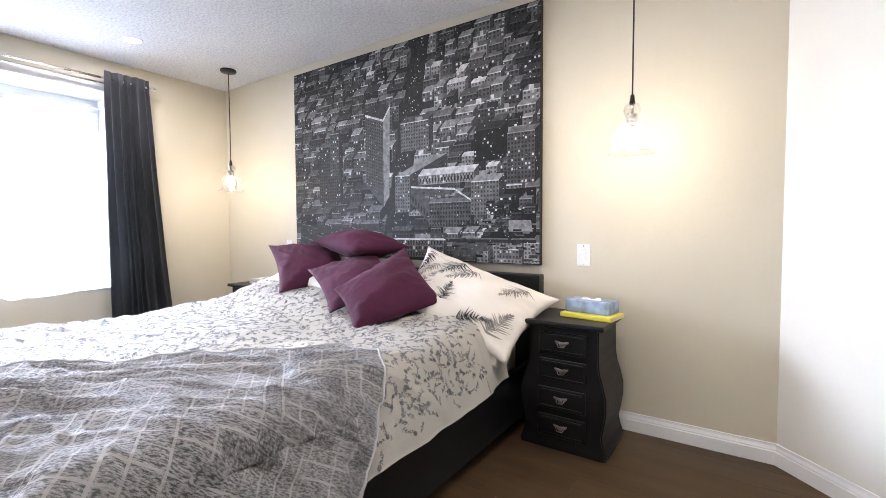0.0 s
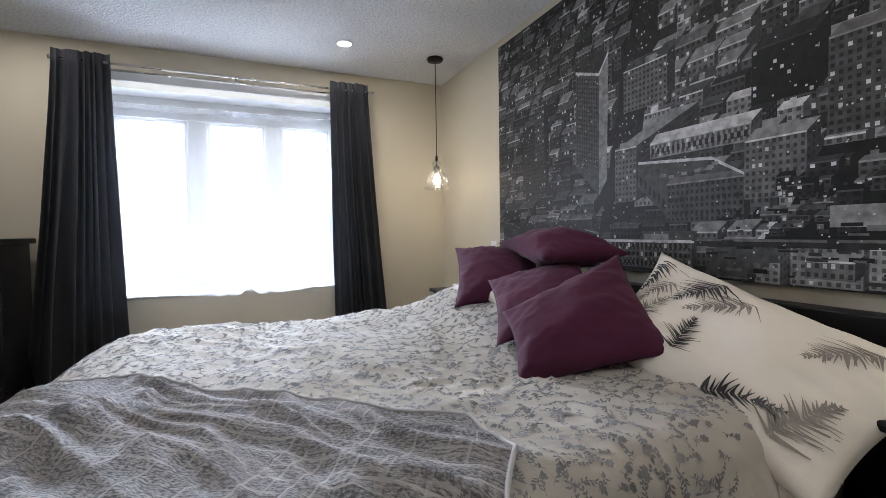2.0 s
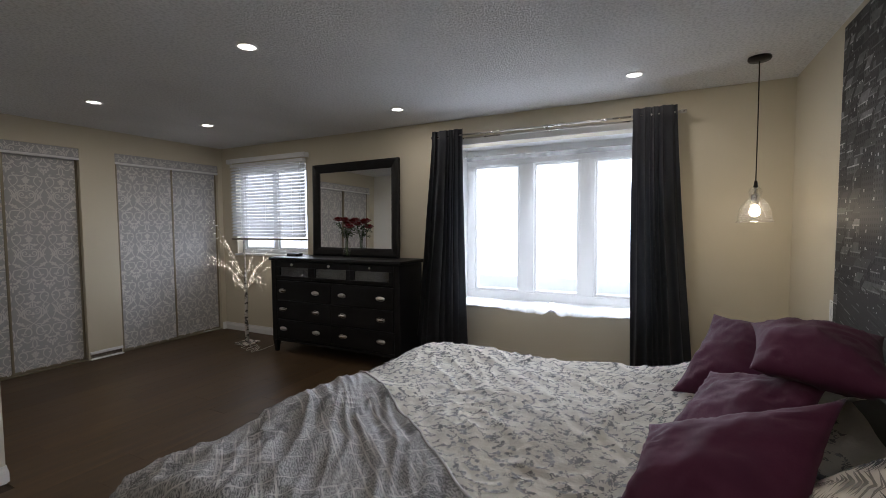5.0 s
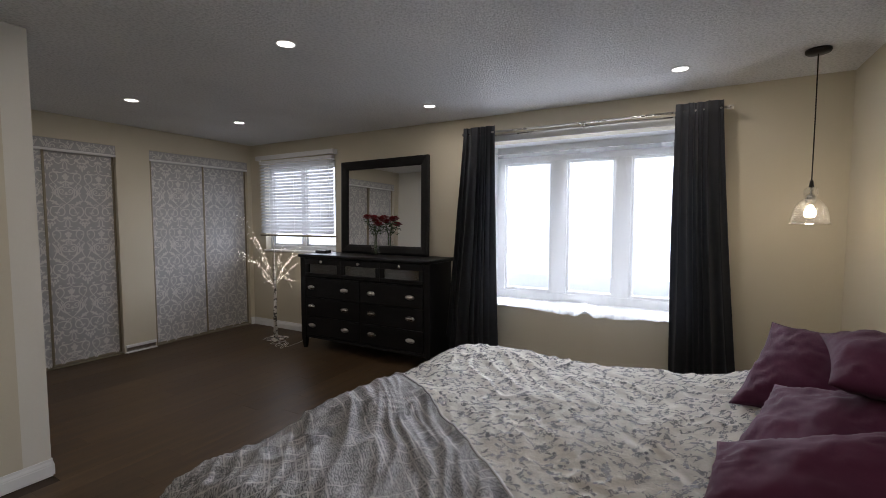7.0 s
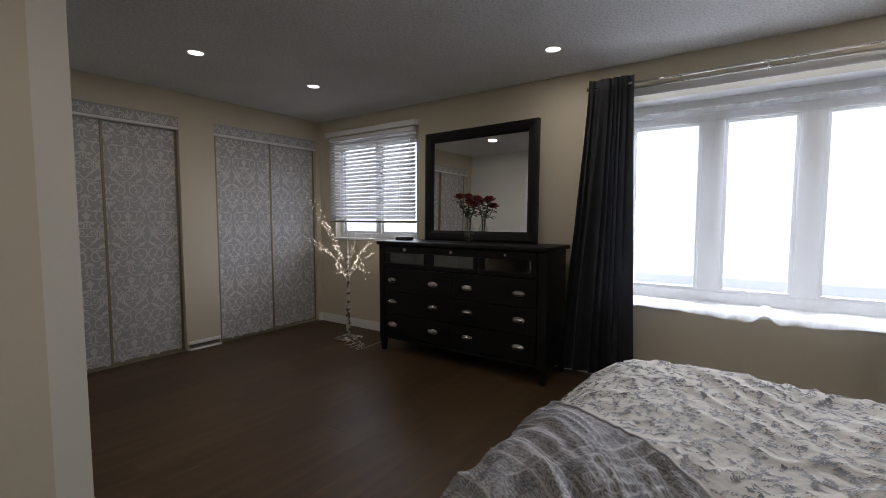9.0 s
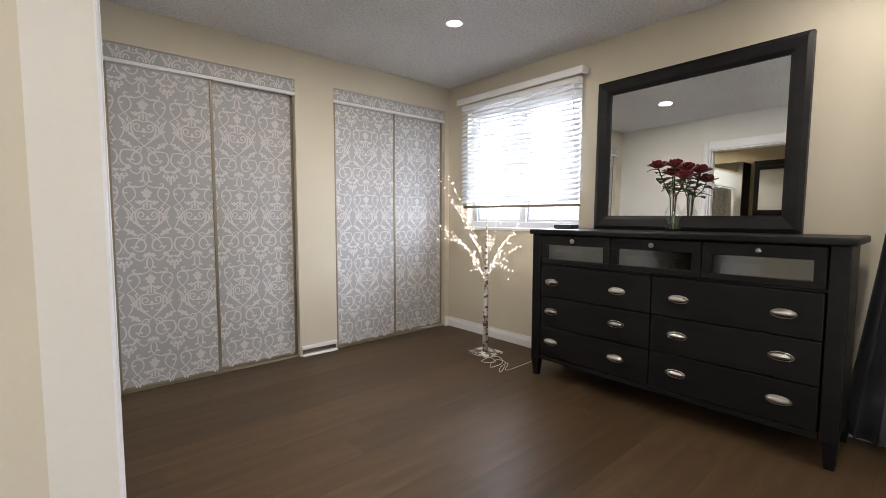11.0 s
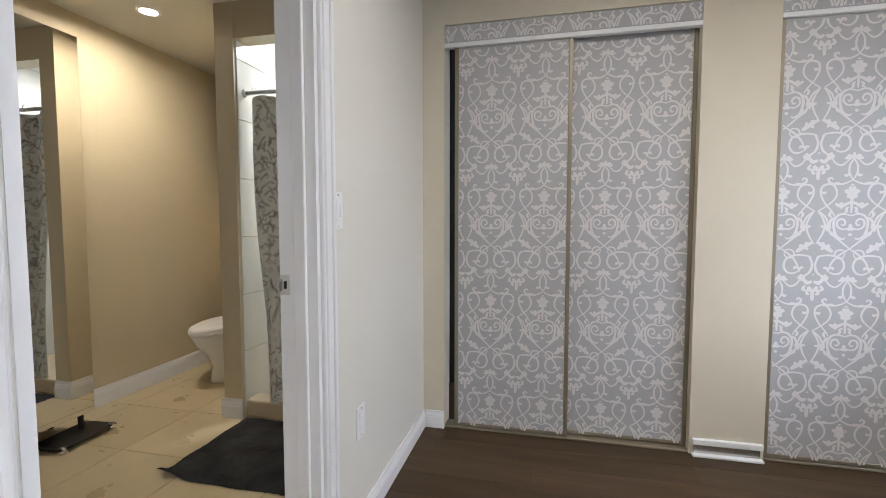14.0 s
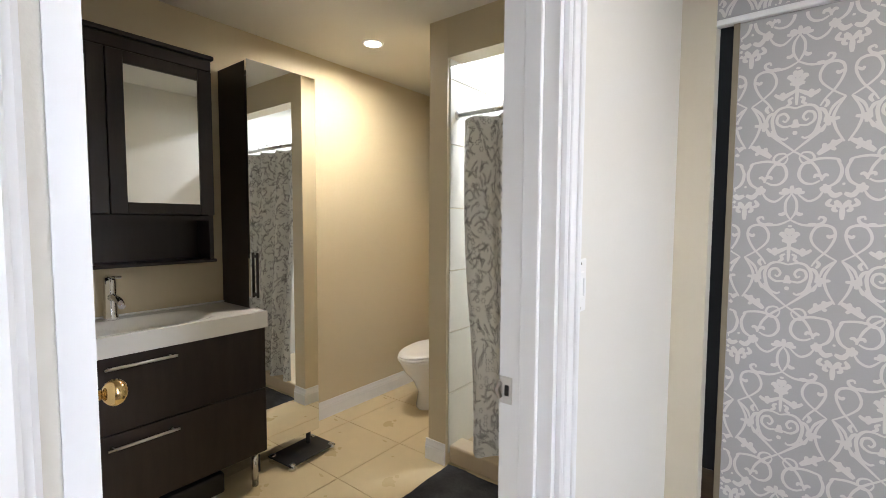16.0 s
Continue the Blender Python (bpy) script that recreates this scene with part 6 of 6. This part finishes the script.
tall = thing("tall_mirror_cabinet", (0.88, -2.835, 0.115), "tall espresso cabinet with a full mirror door", "tall cabinet")
TY0, TY1 = -0.205, 0.19
part("body", boxbm(-0.127, 0.148, TY0, TY1, 0.0, 2.0, 0.002), M_ESPRESSO, tall)
part("mirror_door", boxbm(-0.147, -0.129, TY0 - 0.002, TY1 + 0.002, 0.0, 2.002, 0.001), M_MIRROR, tall, "full height mirror door")
bm = boxbm(-0.172, -0.162, TY1 - 0.03, TY1 - 0.018, 0.82, 1.05, 0.002)
box(bm, -0.162, -0.146, TY1 - 0.03, TY1 - 0.018, 0.83, 0.845)
box(bm, -0.162, -0.146, TY1 - 0.03, TY1 - 0.018, 1.025, 1.04)
part("handle", bm, M_BLACKPLASTIC, tall, "dark bar handle")
for x in (-0.10, 0.12):
    for y in (TY0 + 0.04, TY1 - 0.04):
        part("foot", ring_tube(bmesh.new(), [(x, y, -0.115), (x, y, 0.0)], 0.014, 10), M_BLACKPLASTIC, tall)

sc = thing("bathroom_scale", (0.735, -2.93, 0), "dark glass bathroom scale with chrome feet on the floor", "scale", "", 4)
part("platform", boxbm(-0.10, 0.10, -0.155, 0.155, 0.022, 0.03, 0.003), M_BLACKPLASTIC, sc)
for x in (-0.085, 0.085):
    for y in (-0.135, 0.135):
        part("foot", lathe(bmesh.new(), [(0.001, 0), (0.018, 0), (0.02, 0.012), (0.016, 0.034), (0.001, 0.036)], 14, (x, y)), M_CHROME, sc, "chrome foot", True)
vm = thing("dark_box", (0.86, -2.25, 0), "dark low storage box under the vanity", "box")
part("tub", boxbm(-0.13, 0.13, -0.24, 0.24, 0.0, 0.10, 0.012, 2), M_BLACKPLASTIC, vm)

toi = thing("toilet", (0.61, -4.0, 0), "white ceramic toilet facing the doorway with its lid closed", "toilet")


def oval(t, w, f, b):
    x, y = math.cos(t), math.sin(t)
    return (w * x * (1 - 0.12 * max(0, y) ** 2), (f if y > 0 else b) * y)


def loft(levels, seg=28):
    bm = bmesh.new()
    rings = [[bm.verts.new((*((lambda q: (q[0], q[1] + dy))(oval(2 * math.pi * k / seg, w, f, b))), z)) for k in range(seg)] for z, w, f, b, dy in levels]
    for a, b in zip(rings, rings[1:]):
        for k in range(seg):
            bm.faces.new((a[k], a[(k + 1) % seg], b[(k + 1) % seg], b[k]))
    bm.faces.new(rings[0])
    bm.faces.new(rings[-1])
    return bm


part("bowl", loft([(0.0, 0.115, 0.20, 0.22, 0), (0.015, 0.118, 0.205, 0.22, 0), (0.12, 0.10, 0.19, 0.2, 0), (0.22, 0.115, 0.23, 0.2, 0.02), (0.30, 0.16, 0.30, 0.2, 0.03), (0.36, 0.178, 0.335, 0.2, 0.03), (0.38, 0.18, 0.34, 0.2, 0.03)]), M_PORCELAIN, toi, "", True)
part("seat", loft([(0.381, 0.186, 0.35, 0.2, 0.03), (0.40, 0.188, 0.352, 0.2, 0.03), (0.402, 0.18, 0.345, 0.195, 0.03)]), M_PLASTIC, toi, "", True)
part("lid", loft([(0.404, 0.184, 0.345, 0.2, 0.03), (0.415, 0.184, 0.345, 0.2, 0.03), (0.425, 0.165, 0.32, 0.185, 0.03), (0.428, 0.10, 0.2, 0.12, 0.03)]), M_PLASTIC, toi, "", True)
part("tank", boxbm(-0.20, 0.20, -0.425, -0.21, 0.36, 0.72, 0.025, 3), M_PORCELAIN, toi, "", True)
part("tank_lid", boxbm(-0.21, 0.21, -0.43, -0.20, 0.721, 0.755, 0.012, 2), M_PORCELAIN, toi)
part("flush_lever", boxbm(0.12, 0.19, -0.209, -0.195, 0.66, 0.675, 0.004), M_CHROME, toi, "chrome flush lever")

shf = thing("wall_shelf_cabinet", (0.60, -4.5, 1.50), "dark open wall cabinet above the toilet", "wall cabinet")
bm = bmesh.new()
for a in ((-0.32, 0.32, 0.0, 0.02), (-0.32, 0.32, 0.34, 0.36), (-0.32, 0.32, 0.70, 0.72)):
    box(bm, a[0], a[1], 0.002, 0.20, a[2], a[3])
for x in (-0.32, 0.30):
    box(bm, x, x + 0.02, 0.002, 0.20, 0.02, 0.70)
part("carcass", bm, M_ESPRESSO, shf)
part("back_panel", boxbm(-0.30, 0.30, 0.002, 0.01, 0.02, 0.70), M_ESPRESSO, shf)
for k, (x, z, m) in enumerate(((-0.1, 0.02, M_RED), (0.12, 0.36, M_PLASTIC), (-0.15, 0.36, M_RED))):
    jar = tagged(part("jar", lathe(bmesh.new(), [(0.001, 0), (0.035, 0), (0.037, 0.08), (0.03, 0.10), (0.03, 0.12), (0.001, 0.12)], 14, (0.60 + x, -4.39)), m, None, "", True), "small round jar standing on the wall shelf", "jar", "shelf jars")
    jar.location = (0, 0, 1.50 + z)

# shower
curb = thing("shower_curb", (-0.43, -3.43, 0), "beige shower base with a raised curb", "shower base")
part("curb", boxbm(-0.47, 0.465, -0.07, 0.05, 0.0, 0.10, 0.012, 3), M_CURB, curb)
part("pan", boxbm(-0.47, 0.465, -1.07, -0.07, 0.0, 0.04, 0.008), M_CURB, curb)
rodp = thing("shower_rod", (-0.43, -3.43, 1.89), "grey steel shower curtain rod", "shower rod")
part("pole", ring_tube(bmesh.new(), [(-0.46, 0, 0), (0.455, 0, 0)], 0.012, 12), M_STEEL, rodp, "", True)
part("flange", ring_tube(bmesh.new(), [(0.445, 0, 0), (0.463, 0, 0)], [0.018, 0.026], 16), M_TRIM, rodp, "", True)
rng = random.Random(9)
sc2 = thing("shower_curtain", (-0.43, -3.445, 1.875), "white shower curtain printed with grey leaves and flowers", "shower curtain")
M_SHCURT = mat("white_shower_cloth", (0.82, 0.82, 0.79), 0.7, var=0.03, scale=5, grain=90, bump=0.15, bscale=200)


def sc_fn(u, v, off=0.0):
    x = 0.42 - 0.86 * u - 0.10 * smooth01(0.1, 0.9, v) * (1 - u)
    y = (0.028 + 0.012 * v) * math.sin(u * 26 + 0.5 * math.sin(v * 3)) + 0.012 * noise.noise((u * 6, v * 3, 2)) + 0.035 * v
    return (x, y + off, -1.78 * v - 0.012 * (1 - abs(math.sin(u * 13)) ** 2) * (1 - v))


bm = bmesh.new()
sheet(bm, sc_fn, 150, 30)
part("cloth", bm, M_SHCURT, sc2, "", True)
bm = bmesh.new()
LEN = 1.35
put = lambda a, b: sc_fn(min(0.995, max(0.005, a / LEN)), min(0.995, max(0.005, b / 1.78)), 0.0022)
for i in range(34):
    for j in range(44):
        a, b = LEN * (i + 0.5 + rng.uniform(-0.3, 0.3)) / 34, 1.78 * (j + 0.5 + rng.uniform(-0.3, 0.3)) / 44
        if rng.random() < 0.3:
            for k in range(6):
                leaf(bm, put, a + 0.006 * math.cos(k * 1.047), b + 0.006 * math.sin(k * 1.047), k * 1.047, 0.011, 0.0036)
        else:
            an, bend = rng.uniform(0, 6.28), rng.uniform(-0.4, 0.4)
            for k in range(6):
                a2, b2 = a + math.cos(an) * 0.0105, b + math.sin(an) * 0.0105
                leaf(bm, put, a, b, an, 0.015, 0.0013)
                for sd in (-1, 1):
                    leaf(bm, put, a2, b2, an + sd * 0.8, rng.uniform(0.009, 0.016), 0.0028)
                a, b, an = a2, b2, an + bend
part("leaf_print", bm, M_PRINT_PALE, sc2, "grey leaf print")["kind"] = "stuff"
for k in range(9):
    u = 0.02 + 0.96 * k / 8
    x = 0.42 - 0.86 * u
    part("ring", ring_tube(bmesh.new(), [(x, 0.02 * math.sin(t) , 0.03 + 0.02 * math.cos(t)) for t in (2 * math.pi * i / 14 for i in range(15))], 0.002, 5, False), M_STEEL, sc2)
# tiles of the shower walls, on the partition's shower face and the back
_tm = {}
sw = bpy.data.objects["wall_shower"]
for j in range(7):
    for i in range(3):
        y0, z0 = -4.49 + i * 0.375, 0.06 + j * 0.335
        key = "a"
        if key not in _tm:
            ob = part("wall_tile", boxbm(-0.006, 0.0, 0.0, 0.371, 0.0, 0.331, 0.0015), M_SHOWERTILE, sw)
            _tm[key] = ob.data
        else:
            ob = new("wall_tile", _tm[key])
            ob.parent = sw
        ob.location = (0.0345, y0, z0)
swb = bpy.data.objects["wall_bath_south"]
for j in range(7):
    for i in range(3):
        if "b" not in _tm:
            ob = part("wall_tile", boxbm(0.0, 0.305, 0.0, 0.006, 0.0, 0.331, 0.0015), M_SHOWERTILE, swb)
            _tm["b"] = ob.data
        else:
            ob = new("wall_tile", _tm["b"])
            ob.parent = swb
        ob.location = (-0.895 + i * 0.309, -4.4995, 0.06 + j * 0.335)
rug = thing("bath_rug", (-0.36, -3.05, 0.0), "charcoal shaggy bath rug on the tiled floor", "rug", "", 0)
bm = bmesh.new()
sheet(bm, lambda u, v: (-0.42 + 0.80 * u + 0.012 * noise.noise((v * 5, 1, 1)), -0.31 + 0.62 * v + 0.012 * noise.noise((u * 5, 3, 1)), 0.016 * min(1, 12 * min(u, 1 - u), 12 * min(v, 1 - v)) + 0.004 * noise.noise((u * 40, v * 30, 0)) + 0.004 + 0.035 * smooth01(0.9, 1.0, v) * smooth01(0.8, 1.0, u)), 90, 70)
part("rug_top", bm, M_BATHMAT, rug, "", True)

# ---------------- bathroom floor tiles ----------------
bf = shell("floor_bath", boxbm(BX + 0.06, 1.03, -4.5, BN - 0.12, -0.05, -0.003), M_GROUT, "beige square tiled bathroom floor", "floor")
TS = 0.462
_mesh = {}
for i in range(5):
    for j in range(8):
        x0, y0 = -0.96 + 0.0 + i * TS - 0.03, -4.75 + j * TS
        xa, xb, ya, yb = max(x0, BX + 0.06), min(x0 + TS - 0.004, 1.03), max(y0, -4.5), min(y0 + TS - 0.004, BN - 0.12)
        if xb - xa < 0.02 or yb - ya < 0.02:
            continue
        key = (round(xb - xa, 3), round(yb - ya, 3))
        if key not in _mesh:
            ob = part("floor_tile", boxbm(0, xb - xa, 0, yb - ya, -0.004, 0.0, 0.0012), M_TILE, bf)
            _mesh[key] = ob.data
        else:
            ob = new("floor_tile", _mesh[key])
            ob.parent = bf
        ob.location = (xa, ya, 0)
shell("trim_threshold", boxbm(BX - 0.01, BX + 0.06, DOOR[0] + 0.02, DOOR[1] - 0.02, -0.01, 0.006, 0.003), M_CHAMP, "metal strip between wood and tile floors", "threshold")

# ---------------- bedroom floor planks ----------------
floor = shell("floor", boxbm(W - 0.16, E + 0.15, -4.2, N + 0.15, -0.05, -0.006), M_GAP, "dark brown hardwood plank floor", "floor")
PWD, PLN = 0.165, 1.45
rng = random.Random(2)
_mesh = {}
y = -4.2
r = 0
while y < N:
    y1 = min(y + PWD - 0.0005, N)
    xend = E if y > BN - 0.05 else BX + (0.0 if not (DOOR[0] - 0.1 < y < DOOR[1] + 0.1) else -0.012)
    x = W - rng.uniform(0, PLN)
    while x < xend - 0.01:
        ln = rng.choice((1.0, 1.25, 1.45, 1.7))
        xa, xb = max(x, W), min(x + ln - 0.0005, xend)
        if xb - xa > 0.02:
            key = (round(xb - xa, 3), round(y1 - y, 3))
            if key not in _mesh:
                ob = part("plank", boxbm(0, key[0], 0, key[1], -0.006, 0.0, 0.0005), M_PLANK, floor)
                _mesh[key] = ob.data
            else:
                ob = new("plank", _mesh[key])
                ob.parent = floor
            ob.location = (xa, y, 0)
        x += ln
    y += PWD
    r += 1
